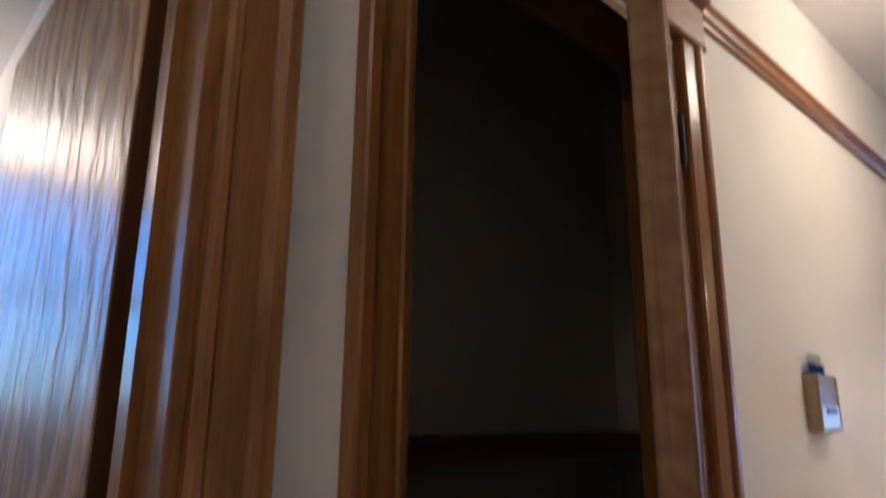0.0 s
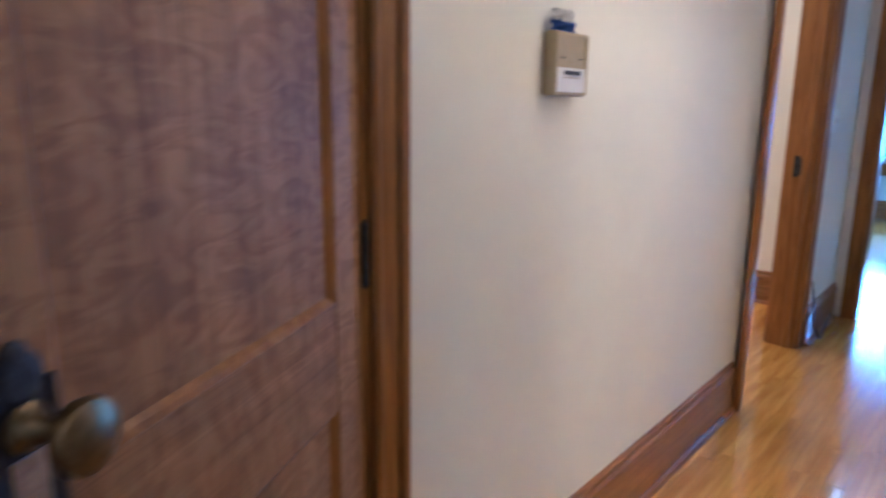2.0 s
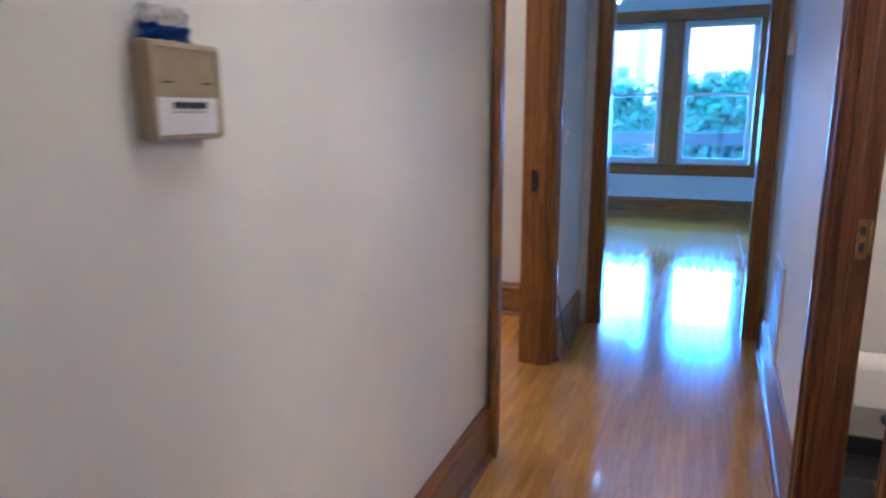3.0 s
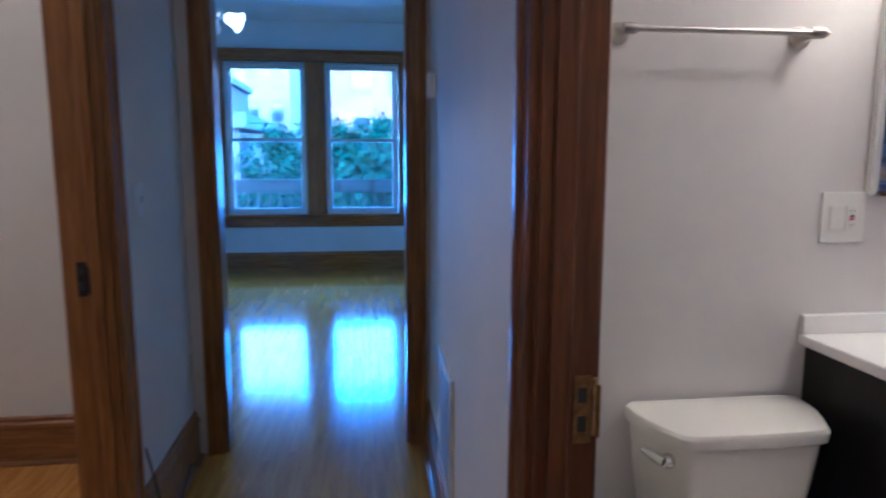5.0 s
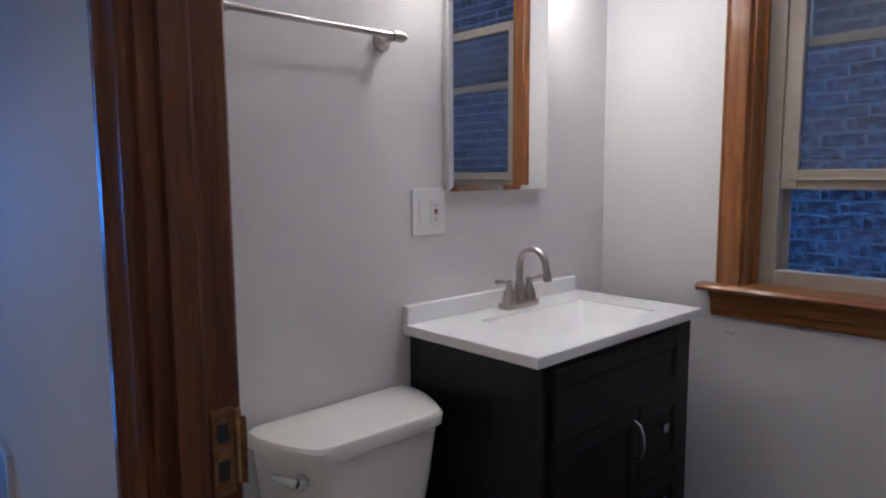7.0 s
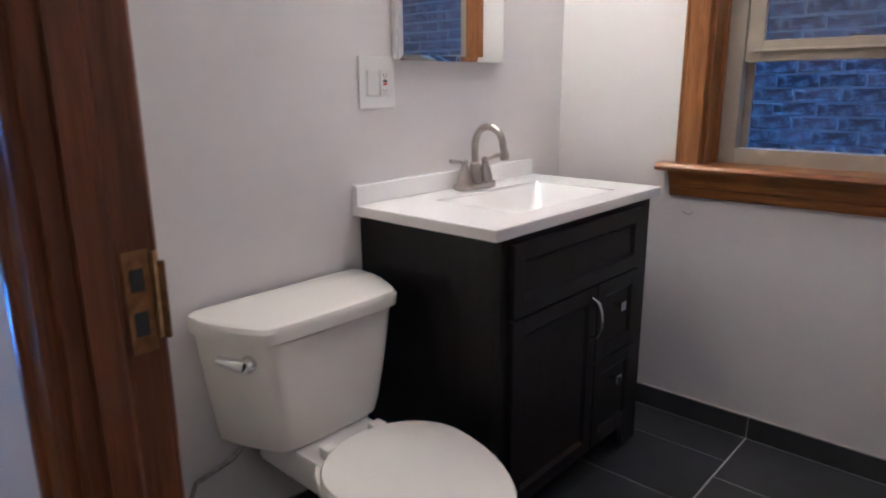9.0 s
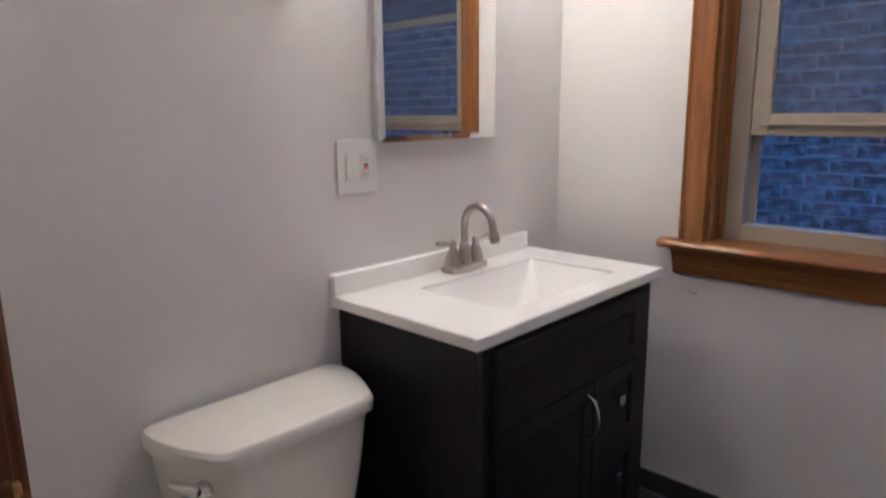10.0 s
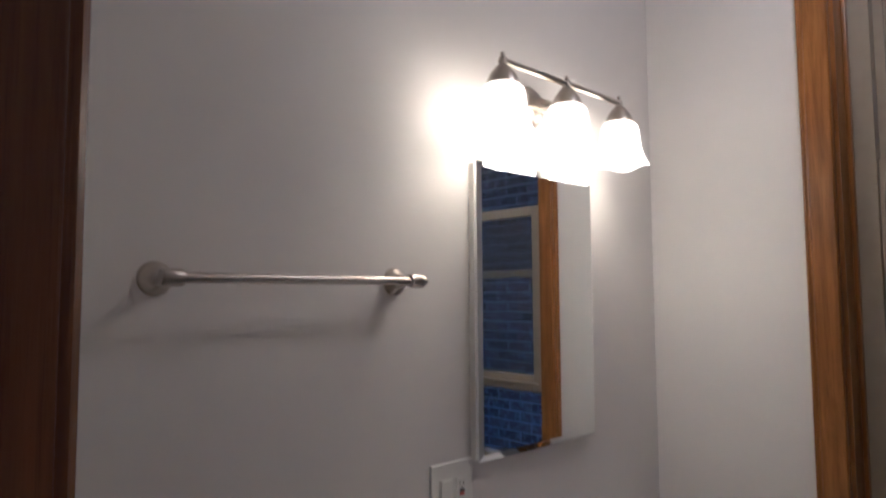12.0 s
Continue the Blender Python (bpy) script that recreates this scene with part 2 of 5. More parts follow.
WALLS = [
    ("wall_north_hall", CREAM, "cream painted hall wall with a closet doorway", [
        (-1.6, A0, N, N + 0.12, 0, CEIL), (A1, C0, N, N + 0.12, 0, CEIL), (C1, R0, N, N + 0.12, 0, CEIL),
        (A0, A1, N, N + 0.12, HEAD, CEIL), (C0, C1, N, N + 0.12, HEAD, CEIL), (R0, R1, N, N + 0.12, HEAD, CEIL)]),
    ("wall_north_hall_end", CREAM, "short cream hall wall before the front room", [(R1, FX, N2, 0.68, 0, CEIL)]),
    ("wall_west_hall", CREAM, "plain cream wall closing the hall", [(-1.7, -1.6, SB, 3.2, 0, CEIL)]),
    ("wall_hall_end", ROOMWALL, "white wall round the wide front room opening", [
        (FX, FX + 0.12, O1, 3.6, 0, CEIL), (FX, FX + 0.12, -2.3, O0, 0, CEIL), (FX, FX + 0.12, O0, O1, 2.2, CEIL)]),
    ("wall_closet", CLOSETWALL, "dim closet walls behind dark shelves", [
        (0.36, 0.40, N + 0.12, 1.30, 0, CEIL), (2.15, 2.19, N + 0.12, 1.30, 0, CEIL), (0.36, 2.19, 1.30, 1.34, 0, CEIL)]),
    ("wall_entry_room", ROOMWALL, "plain white walls behind the entry door", [
        (-1.6, -0.62, 3.1, 3.2, 0, CEIL), (0.05, 0.36, 3.1, 3.2, 0, CEIL), (-0.62, 0.05, 3.1, 3.2, 0, 1.30), (-0.62, 0.05, 3.1, 3.2, 2.28, CEIL), (0.36, 0.40, 1.34, 3.2, 0, CEIL)]),
    ("wall_side_room", ROOMWALL, "white walls of the side room", [(2.3, 2.4, N + 0.12, 3.6, 0, CEIL), (2.3, FX, 3.6, 3.7, 0, CEIL)]),
    ("wall_bath_east", GREYWALL, "pale grey bathroom wall behind the basin", [(XW, XW + 0.1, YW, SB, 0, CEIL)]),
    ("wall_bath_west", GREYWALL, "plain pale grey bathroom wall", [(1.65, 1.75, YW, SB, 0, CEIL)]),
    ("wall_bath_south", GREYWALL, "pale grey bathroom wall with a wood-framed window", [
        (BW1, XW + 0.1, YW - 0.22, YW, 0, CEIL), (1.65, BW0, YW - 0.22, YW, 0, CEIL), (BW0, BW1, YW - 0.22, YW, 0, BWZ0), (BW0, BW1, YW - 0.22, YW, BWZ1, CEIL)]),
    ("wall_south_outer", GREYWALL, "plain outer wall closing the rooms beside the bathroom", [
        (-1.7, 1.65, YW - 0.22, YW, 0, CEIL), (XW + 0.1, FX, YW - 0.22, YW, 0, CEIL)]),
    ("wall_front_north", ROOMWALL, "plain white front room wall", [(FX + 0.12, GX + 0.2, 2.6, 2.7, 0, CEIL)]),
    ("wall_front_south", ROOMWALL, "plain white front room wall", [(FX, GX + 0.2, -2.4, -2.3, 0, CEIL)]),
    ("wall_front_east", ROOMWALL, "white front room wall with a pair of windows", [
        (GX, GX + 0.2, FW1, 2.6, 0, CEIL), (GX, GX + 0.2, -2.3, FW0, 0, CEIL), (GX, GX + 0.2, FW0, FW1, 0, FWZ0), (GX, GX + 0.2, FW0, FW1, FWZ1, CEIL)]),
    ("wall_bath_north", GREYWALL, "pale grey bathroom wall beside the door", [
        (1.75, JX - 0.80, SB, SB + 0.02, 0, CEIL), (JX, XW, SB, SB + 0.02, 0, CEIL), (JX - 0.80, JX, SB, SB + 0.02, HEAD, CEIL)]),
]
for name, mat, label, boxes in WALLS:
    solid(name, made(*boxes), mat, label, "wall")


def slanted(bm, x0, x1, ya0, ya1, yb, z0, z1):
    """A wall whose one face runs from ya0 at x0 to ya1 at x1, the other at yb."""
    v = [bm.verts.new(c) for c in ((x0, ya0, z0), (x1, ya1, z0), (x1, yb, z0), (x0, yb, z0), (x0, ya0, z1), (x1, ya1, z1), (x1, yb, z1), (x0, yb, z1))]
    for f in ((0, 3, 2, 1), (4, 5, 6, 7), (0, 1, 5, 4), (1, 2, 6, 5), (2, 3, 7, 6), (3, 0, 4, 7)):
        bm.faces.new([v[i] for i in f])
    return bm


S_END = -0.560     # this wall leans a little outwards towards the front room
bm = made((-1.6, JX - 0.80, SB + 0.02, S, 0, CEIL), (JX - 0.80, JX, SB + 0.02, S, HEAD, CEIL))
slanted(bm, JX, FX, S, S_END, SB + 0.02 - 0.03, 0, CEIL)
bmesh.ops.recalc_face_normals(bm, faces=bm.faces)
solid("wall_south_hall", bm, CREAM, "cream painted hall wall beside the bathroom door", "wall")
solid("ceiling", made((-1.7, GX + 0.2, YW - 0.22, 3.7, CEIL, CEIL + 0.12)), CEILING, "flat off-white painted ceiling", "ceiling")
solid("ceiling_hall", made((-1.6, FX, SB + 0.03, N + 0.11, HALLC, HALLC + 0.06)), CEILING, "lower flat painted hall ceiling", "ceiling")
solid("ceiling_entry", made((-1.6, 0.36, N + 0.12, 3.1, 2.46, 2.52)), CEILING, "lower flat painted ceiling behind the entry door", "ceiling")
solid("floor_base", made((-1.7, GX + 0.2, SB + 0.02, 3.7, -0.12, -0.006), (FX + 0.12, GX + 0.2, -2.4, SB + 0.02, -0.12, -0.006), (1.65, XW + 0.1, YW, SB + 0.02, -0.12, -0.008)), SUBFLOOR, "dark joints under the floor finish", "floor")

# ---- mouldings ----
# outlines run across the width (u) and out of the wall (v)
CASE = [(0, 0), (0, 0.012), (0.005, 0.018), (0.012, 0.019), (0.016, 0.016), (0.050, 0.018), (0.054, 0.023), (0.060, 0.027), (0.073, 0.027), (0.076, 0.023), (0.076, 0)]
CASE_FLAT = [(0, 0), (0, 0.016), (0.004, 0.020), (0.062, 0.021), (0.066, 0.017), (0.070, 0.016), (0.075, 0.020), (0.081, 0.018), (0.082, 0)]
BASE = [(0, 0), (0, 0.020), (0.135, 0.020), (0.140, 0.024), (0.152, 0.022), (0.160, 0.014), (0.172, 0.012), (0.178, 0.006), (0.178, 0)]
SHOE = [(0, 0.020), (0, 0.036), (0.008, 0.035), (0.016, 0.029), (0.020, 0.020)]
RAIL = [(0, 0), (0, 0.010), (0.008, 0.012), (0.014, 0.020), (0.030, 0.022), (0.040, 0.030), (0.046, 0.030), (0.046, 0)]
CAPM = [(0, 0), (0, 0.022), (0.006, 0.028), (0.012, 0.024), (0.018, 0.024), (0.100, 0.024), (0.106, 0.034), (0.116, 0.046), (0.134, 0.050), (0.140, 0.050), (0.140, 0)]
STOP = [(0, 0), (0, 0.012), (0.030, 0.012), (0.036, 0.006), (0.036, 0)]


def moulding(name, outline, origin, u, v, w, parent=None, label="", mat=None):
    a = max(range(3), key=lambda i: abs(w[i]))
    return part(name, sweep(bmesh.new(), outline, origin, u, v, w), mat or TRIM["xyz"[a]], parent, label)


def door_trim(name, label, x0, x1, face, out, back, head=HEAD, case=CASE, stop=None, mats=TRIM):
    """The wooden lining of an opening in a wall along x: jambs, stops, casings with a backband, head and cap."""
    d = thing(name, label, "door frame", kind="structure")
    oy = -1 if out < 0 else 1
    lo, hi = min(face, back), max(face, back)
    part("jamb", made((x0, x0 + 0.02, lo, hi, 0, head), bevel=0.002), mats["z"], d)
    part("jamb", made((x1 - 0.02, x1, lo, hi, 0, head), bevel=0.002), mats["z"], d)
    part("head_jamb", made((x0 + 0.02, x1 - 0.02, lo, hi, head - 0.02, head), bevel=0.002), mats["x"], d)
    mid = (lo + hi) / 2 if stop is None else stop
    moulding("door_stop", STOP, (x0 + 0.02, mid, 0), (0, -oy, 0), (1, 0, 0), (0, 0, head - 0.02), d, mat=mats["z"])
    moulding("door_stop", STOP, (x1 - 0.02, mid, 0), (0, -oy, 0), (-1, 0, 0), (0, 0, head - 0.02), d, mat=mats["z"])
    for f, o in ((face, oy), (back, -oy)):
        moulding("casing", case, (x0 + 0.005, f, 0), (-1, 0, 0), (0, o, 0), (0, 0, head + 0.01), d, mat=mats["z"])
        moulding("casing", case, (x1 - 0.005, f, 0), (1, 0, 0), (0, o, 0), (0, 0, head + 0.01), d, mat=mats["z"])
        moulding("head_casing", CAPM, (x0 - 0.09, f, head + 0.01), (0, 0, 1), (0, o, 0), (x1 - x0 + 0.18, 0, 0), d, mat=mats["x"])
    return d


door_trim("door_frame_closet", "dark varnished wooden closet door frame", C0, C1, N, -1, N + 0.12)
door_trim("door_frame_entry", "dark varnished wooden frame of the entry door", A0, A1, N, -1, N + 0.12)
door_trim("door_frame_side_room", "varnished wooden frame of the side room doorway", R0, R1, N - 0.02, -1, N + 0.12, stop=N + 0.010)
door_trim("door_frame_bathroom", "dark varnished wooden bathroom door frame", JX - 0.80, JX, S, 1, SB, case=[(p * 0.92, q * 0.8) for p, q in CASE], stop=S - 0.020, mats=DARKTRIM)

# the wide opening at the end of the hall, in a wall along y
d = thing("door_frame_front_room", "dark varnished frame of the front room opening", "door frame", kind="structure")
part("jamb", made((FX, FX + 0.12, O1 - 0.02, O1, 0, 2.2), bevel=0.002), TRIM["z"], d)
part("jamb", made((FX, FX + 0.12, O0, O0 + 0.02, 0, 2.2), bevel=0.002), TRIM["z"], d)
part("head_jamb", made((FX, FX + 0.12, O0 + 0.02, O1 - 0.02, 2.18, 2.2), bevel=0.002), TRIM["y"], d)
for fx, o in ((FX, -1), (FX + 0.12, 1)):
    moulding("casing", CASE, (fx, O1 - 0.005, 0), (0, 1, 0), (o, 0, 0), (0, 0, 2.2), d)
    moulding("casing", CASE, (fx, O0 + 0.005, 0), (0, -1, 0), (o, 0, 0), (0, 0, 2.2), d)
    moulding("head_casing", CAPM, (fx, O0 - 0.085, 2.2), (0, 0, 1), (o, 0, 0), (0, O1 - O0 + 0.17, 0), d)


def baseboard(name, a, b, out, label="varnished wooden baseboard with a moulded cap", tall=1.24):
    """A skirting from a to b on the floor, standing out of the wall along out."""
    a, b = Vector((*a, 0)), Vector((*b, 0))
    t = thing(name, label, "baseboard", kind="structure")
    o = (*out, 0)
    moulding("board", [(p * tall, q) for p, q in BASE], a, (0, 0, 1), o, b - a, t)
    moulding("shoe_moulding", SHOE, a, (0, 0, 1), o, b - a, t)
    return t


baseboard("baseboard_hall", (C1 + 0.073, N), (R0 - 0.073, N), (0, -1))
baseboard("baseboard_hall_strip", (A1 + 0.073, N), (C0 - 0.073, N), (0, -1))
baseboard("baseboard_hall_end", (R1 + 0.073, N2), (FX - 0.03, N2), (0, -1))
baseboard("baseboard_hall_south", (JX + 0.068, S - 0.003), (FX - 0.03, S_END), (0, 1))
baseboard("baseboard_hall_south_west", (-1.6, S), (JX - 0.89, S), (0, 1))
baseboard("baseboard_front", (GX, 2.6), (GX, -2.3), (-1, 0), tall=1.22)
baseboard("baseboard_front_west", (FX + 0.12, O0 - 0.09), (FX + 0.12, -2.3), (1, 0))
baseboard("baseboard_side_room", (FX, 0.70), (FX, 3.6), (-1, 0))
baseboard("baseboard_side_room_north", (2.4, 3.6), (FX, 3.6), (0, -1))

t = thing("picture_rail_hall", "varnished wooden picture rail along the hall wall", "picture rail", kind="structure")
moulding("rail", RAIL, (C1 + 0.09, N, 2.178), (0, 0, 1), (0, -1, 0), (R0 - C1 - 0.18, 0, 0), t)
t = thing("picture_rail_south", "varnished wooden picture rail along the hall wall", "picture rail", kind="structure")
moulding("rail", RAIL, (-1.6, S, 2.178), (0, 0, 1), (0, 1, 0), (1.6 + JX - 0.89, 0, 0), t)

# ---- lamps ----
HALL_LAMPS = [
    ("hall_bulb", 2.05, 0.0, HALLC, 0.25),
    ("hall_bulb_west", -0.60, 0.0, HALLC, 0.10),
    ("entry_bulb", -0.13, 2.75, 2.46, 0.26),
    ("side_room_bulb", 3.90, 2.10, CEIL, 0.95),
    ("bathroom_bulb", 3.04, -1.97, CEIL, 0.72),
]
for name, x, y, z, power in HALL_LAMPS:
    lamp(name, "POINT", pose(x, y, z - 0.16), power, WARM, 0.09)

GLOW = emitter("lit_opal_glass", (1.0, 0.72, 0.42), 0.12)
NICKEL = plain("brushed_nickel", (0.50, 0.46, 0.41), 0.28, 1.0, relief=0.02)
CHROME = plain("polished_chrome", (0.75, 0.75, 0.76), 0.08, 1.0, relief=0.0)


def ceiling_light(x, y, z):
    t = thing("ceiling_light", "round flush ceiling light with an opal glass bowl", "ceiling light", pose(x, y, z), group="flush ceiling lights")
    part("base", lathe(bmesh.new(), [(0.0, 0.0), (0.13, 0.0), (0.135, -0.012), (0.12, -0.03), (0.0, -0.03)], Matrix()), NICKEL, t, smooth=True)
    part("glass_bowl", lathe(bmesh.new(), [(0.118, -0.03), (0.12, -0.05), (0.10, -0.075), (0.06, -0.092), (0.0, -0.098)], Matrix()), GLOW, t, "glowing opal glass bowl", smooth=True)


for name, x, y, z, power in HALL_LAMPS:
    ceiling_light(x, y, z)

# ---- more materials ----
BRASS = plain("aged_brass", (0.46, 0.34, 0.14), 0.35, 1.0, noise_scale=60, amount=0.5)
WARMBRASS = plain("warm_rubbed_brass", (0.66, 0.43, 0.15), 0.42, 0.85, noise_scale=60, amount=0.45)
RUBBED = plain("brown_worn_brass", (0.36, 0.20, 0.065), 0.45, 0.8, noise_scale=60, amount=0.5)
OLDBRASS = plain("tarnished_brass", (0.20, 0.150, 0.075), 0.38, 1.0, noise_scale=70, amount=0.5)
IRON = plain("dark_wrought_bronze", (0.045, 0.042, 0.042), 0.58, 0.5, noise_scale=90, amount=0.5, relief=0.4)
BRIGHT = plain("worn_steel", (0.42, 0.40, 0.38), 0.35, 1.0, noise_scale=80, amount=0.4)
CHINA = plain("glazed_white_china", (0.80, 0.77, 0.71), 0.09, 0.0, 0.6, 3, 0.03, 0.0)
MARBLE = plain("white_cast_marble", (0.86, 0.85, 0.84), 0.14, 0.0, 0.5, 4, 0.03, 0.0)
WHITEPL = plain("white_plastic", (0.80, 0.79, 0.76), 0.35, 0.0, 0.5, 30, 0.03, 0.0)
BEIGEPL = plain("yellowed_beige_plastic", (0.46, 0.38, 0.21), 0.45, 0.0, 0.4, 50, 0.12, 0.05)
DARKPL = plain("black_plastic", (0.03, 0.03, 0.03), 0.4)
BLUEPL = plain("blue_plastic", (0.03, 0.10, 0.45), 0.3)
REDPL = plain("red_plastic", (0.55, 0.04, 0.03), 0.4)
ESPRESSO = {a: wood("espresso_cabinet_wood_" + a, (0.006, 0.005, 0.005), (0.014, 0.011, 0.010), a, 0.48, 30, 1.0, 0.0, relief=0.15) for a in "xyz"}
VINYL = plain("tan_window_vinyl", (0.38, 0.33, 0.24), 0.45, 0.0, 0.4, 25, 0.08, 0.03)
SLATE = plain("dark_slate_tile", (0.045, 0.045, 0.048), 0.42, 0.0, 0.5, 9, 0.35, 0.25)
GROUT = plain("grey_grout", (0.42, 0.39, 0.35), 0.8)
PAPER = plain("white_tissue_paper", (0.82, 0.81, 0.79), 0.9, 0.0, 0.2, 60, 0.05, 0.2)
SHELFW = wood("dark_shelf_wood", (0.085, 0.038, 0.018), (0.16, 0.075, 0.036), "x", 0.5, 18, coat=0.0)
FABRIC = plain("rolled_shade_cloth", (0.55, 0.54, 0.50), 0.9, 0.0, 0.2, 120, 0.1, 0.2)
GREYMETAL = plain("painted_white_metal", (0.75, 0.74, 0.72), 0.4, 0.0, 0.5, 40, 0.06, 0.02)
CABLE = plain("black_cable_rubber", (0.02, 0.02, 0.022), 0.5)
MIRROR, _nt, _p = material("mirror_silver")
_p.inputs["Base Color"].default_value = (0.86, 0.88, 0.88, 1)
_p.inputs["Metallic"].default_value, _p.inputs["Roughness"].default_value = 1.0, 0.015
PANE = glass("window_pane", 0.006)
DUSTY = glass("dusty_window_pane", 0.016)
# low tint, added only to cut the daylight from the entry room window
DIMMED = glass("dimmed_window_pane", 0.02, 0.32)
FRONTPANE = glass("front_window_pane", 0.006, 0.68)


# ---- hall: closet door, ajar ----
def panel_door(name, label, width, height, m):
    """Two-panel door, hinge edge at the local origin, leaf along -x, its hall face at local y = 0."""
    d = thing(name, label, "door", m)
    T, ST, RA0, RA1, MID0, MID1 = 0.035, 0.098, 0.21, 0.115, 0.79, 0.965
    z1 = height
    part("stile", made((-width, -width + ST, 0, T, 0.01, z1), bevel=0.003), DOORWOOD["z"], d)
    part("stile", made((-ST, 0, 0, T, 0.01, z1), bevel=0.003), DOORWOOD["z"], d)
    for a, b in ((0.01, RA0), (MID0, MID1), (z1 - RA1, z1)):
        part("rail", made((-width + ST, -ST, 0.001, T - 0.001, a, b), bevel=0.002), DOORWOOD["x"], d)
    for a, b in ((RA0, MID0), (MID1, z1 - RA1)):
        part("panel", made((-width + ST - 0.004, -ST + 0.004, 0.012, T - 0.012, a - 0.004, b + 0.004)), DOORWOOD["z"], d)
        bm = bmesh.new()
        bead = [(0, 0), (0, 0.010), (0.006, 0.006), (0.012, 0.0)]
        for f, o in ((0.012, -1), (T - 0.012, 1)):
            sweep(bm, bead, (-width + ST, f, a), (1, 0, 0), (0, o, 0), (0, 0, b - a))
            sweep(bm, bead, (-ST, f, a), (-1, 0, 0), (0, o, 0), (0, 0, b - a))
            sweep(bm, bead, (-width + ST, f, a), (0, 0, 1), (0, o, 0), (width - 2 * ST, 0, 0))
            sweep(bm, bead, (-width + ST, f, b), (0, 0, -1), (0, o, 0), (width - 2 * ST, 0, 0))
        part("panel_bead", bm, TRIM["z"], d, "darker glazing bead round the panel")
    kx, kz = -width + 0.062, 1.030
    # long shaped backplates with scrolled ends, knobs on stems
    for side, y in ((-1, 0.0), (1, T)):
        bm = bmesh.new()
        box(bm, kx - 0.026, kx + 0.026, y, y + side * 0.004, kz - 0.076, kz + 0.030, 0.0015)
        for zc, r in ((kz + 0.034, 0.023), (kz + 0.052, 0.012), (kz - 0.080, 0.023), (kz - 0.099, 0.012)):
            lathe(bm, [(0.0, 0.006), (r * 0.6, 0.0058), (r, 0.003), (r, 0.0)], pose(kx, y, zc, 90 if side < 0 else -90), 16)
        for xs in (-1, 1):
            tube(bm, [(kx + xs * 0.026, y + side * 0.003, kz - 0.076), (kx + xs * 0.026, y + side * 0.003, kz + 0.030)], 0.004, 8)
        plate = part("backplate", bm, IRON, d, "dark cast backplate with scrolled ends")
        part("keyhole_cover", made((kx - 0.015, kx + 0.015, y + side * 0.004, y + side * 0.0055, kz - 0.070, kz - 0.022), bevel=0.001), BRIGHT, plate, "bright worn metal patch")
        bm = lathe(bmesh.new(), [(0.0, 0.0), (0.017, 0.0), (0.019, 0.006), (0.012, 0.012), (0.009, 0.026), (0.009, 0.036), (0.014, 0.042), (0.026, 0.047), (0.0285, 0.053), (0.027, 0.060), (0.016, 0.066), (0.0, 0.067)], pose(kx, y + side * 0.003, kz, 90 if side < 0 else -90), 28)
        part("door_knob", bm, OLDBRASS, d, "tarnished brass door knob", smooth=True)
    lock = part("lock_plate", made((-width - 0.0015, -width, 0.006, T - 0.006, kz - 0.105, kz + 0.040), bevel=0.0005), BRIGHT, d, "worn steel lock faceplate")
    for za, zb in ((-0.048, -0.032), (-0.070, -0.056), (-0.094, -0.080)):
        part("slot", made((-width - 0.0021, -width - 0.0015, 0.010, T - 0.010, kz + za, kz + zb)), DARKPL, lock)
    part("latch_bolt", made((-width - 0.009, -width, 0.011, T - 0.011, kz - 0.022, kz - 0.002), bevel=0.002), BRASS, d)
    for z in (0.25, 1.02, 1.86):
        bm = tube(bmesh.new(), [(0.004, -0.006, z - 0.05), (0.004, -0.006, z + 0.05)], 0.0065, 10)
        tube(bm, [(0.004, -0.006, z - 0.058), (0.004, -0.006, z - 0.05)], [0.002, 0.0075], 10)
        tube(bm, [(0.004, -0.006, z + 0.05), (0.004, -0.006, z + 0.06)], [0.0075, 0.002], 10)
        part("hinge", bm, IRON, d, "black barrel hinge with ball tips")
    return d


DOOR_W = 0.702
panel_door("closet_door", "pale two-panel wooden closet door standing ajar", DOOR_W, HEAD - 0.024, pose(C1 - 0.024, N - 0.002, 0.0, 0, 0, 25.8))

# ---- entry door: an oak slab open into the room beyond ----
d = thing("entry_door", "glossy oak veneer slab door standing wide open", "door", pose(A1 - 0.042, N + 0.125, 0, 0, 0, -90.0))
part("leaf", made((-0.90, 0, 0, 0.044, 0.012, HEAD - 0.02), bevel=0.0015), VENEER, d)
part("edge_strip", made((0.0, 0.0012, 0.002, 0.042, 0.014, HEAD - 0.022)), SHADED_EDGE, d, "hinge edge with its shade painted in")
for y, s in ((0.0, -1), (0.044, 1)):
    bm = lathe(bmesh.new(), [(0.0, 0.0), (0.032, 0.0), (0.033, 0.005), (0.014, 0.010), (0.011, 0.03), (0.022, 0.042), (0.026, 0.055), (0.02, 0.066), (0.0, 0.069)], pose(-0.83, y, 0.99, 90 if s < 0 else -90), 24)
    part("door_knob", bm, CHROME, d, "bright metal door knob", smooth=True)
for z in (0.25, 1.0, 1.84):
    part("hinge", tube(bmesh.new(), [(0.006, 0.05, z - 0.05), (0.006, 0.05, z + 0.05)], 0.007, 10), IRON, d)

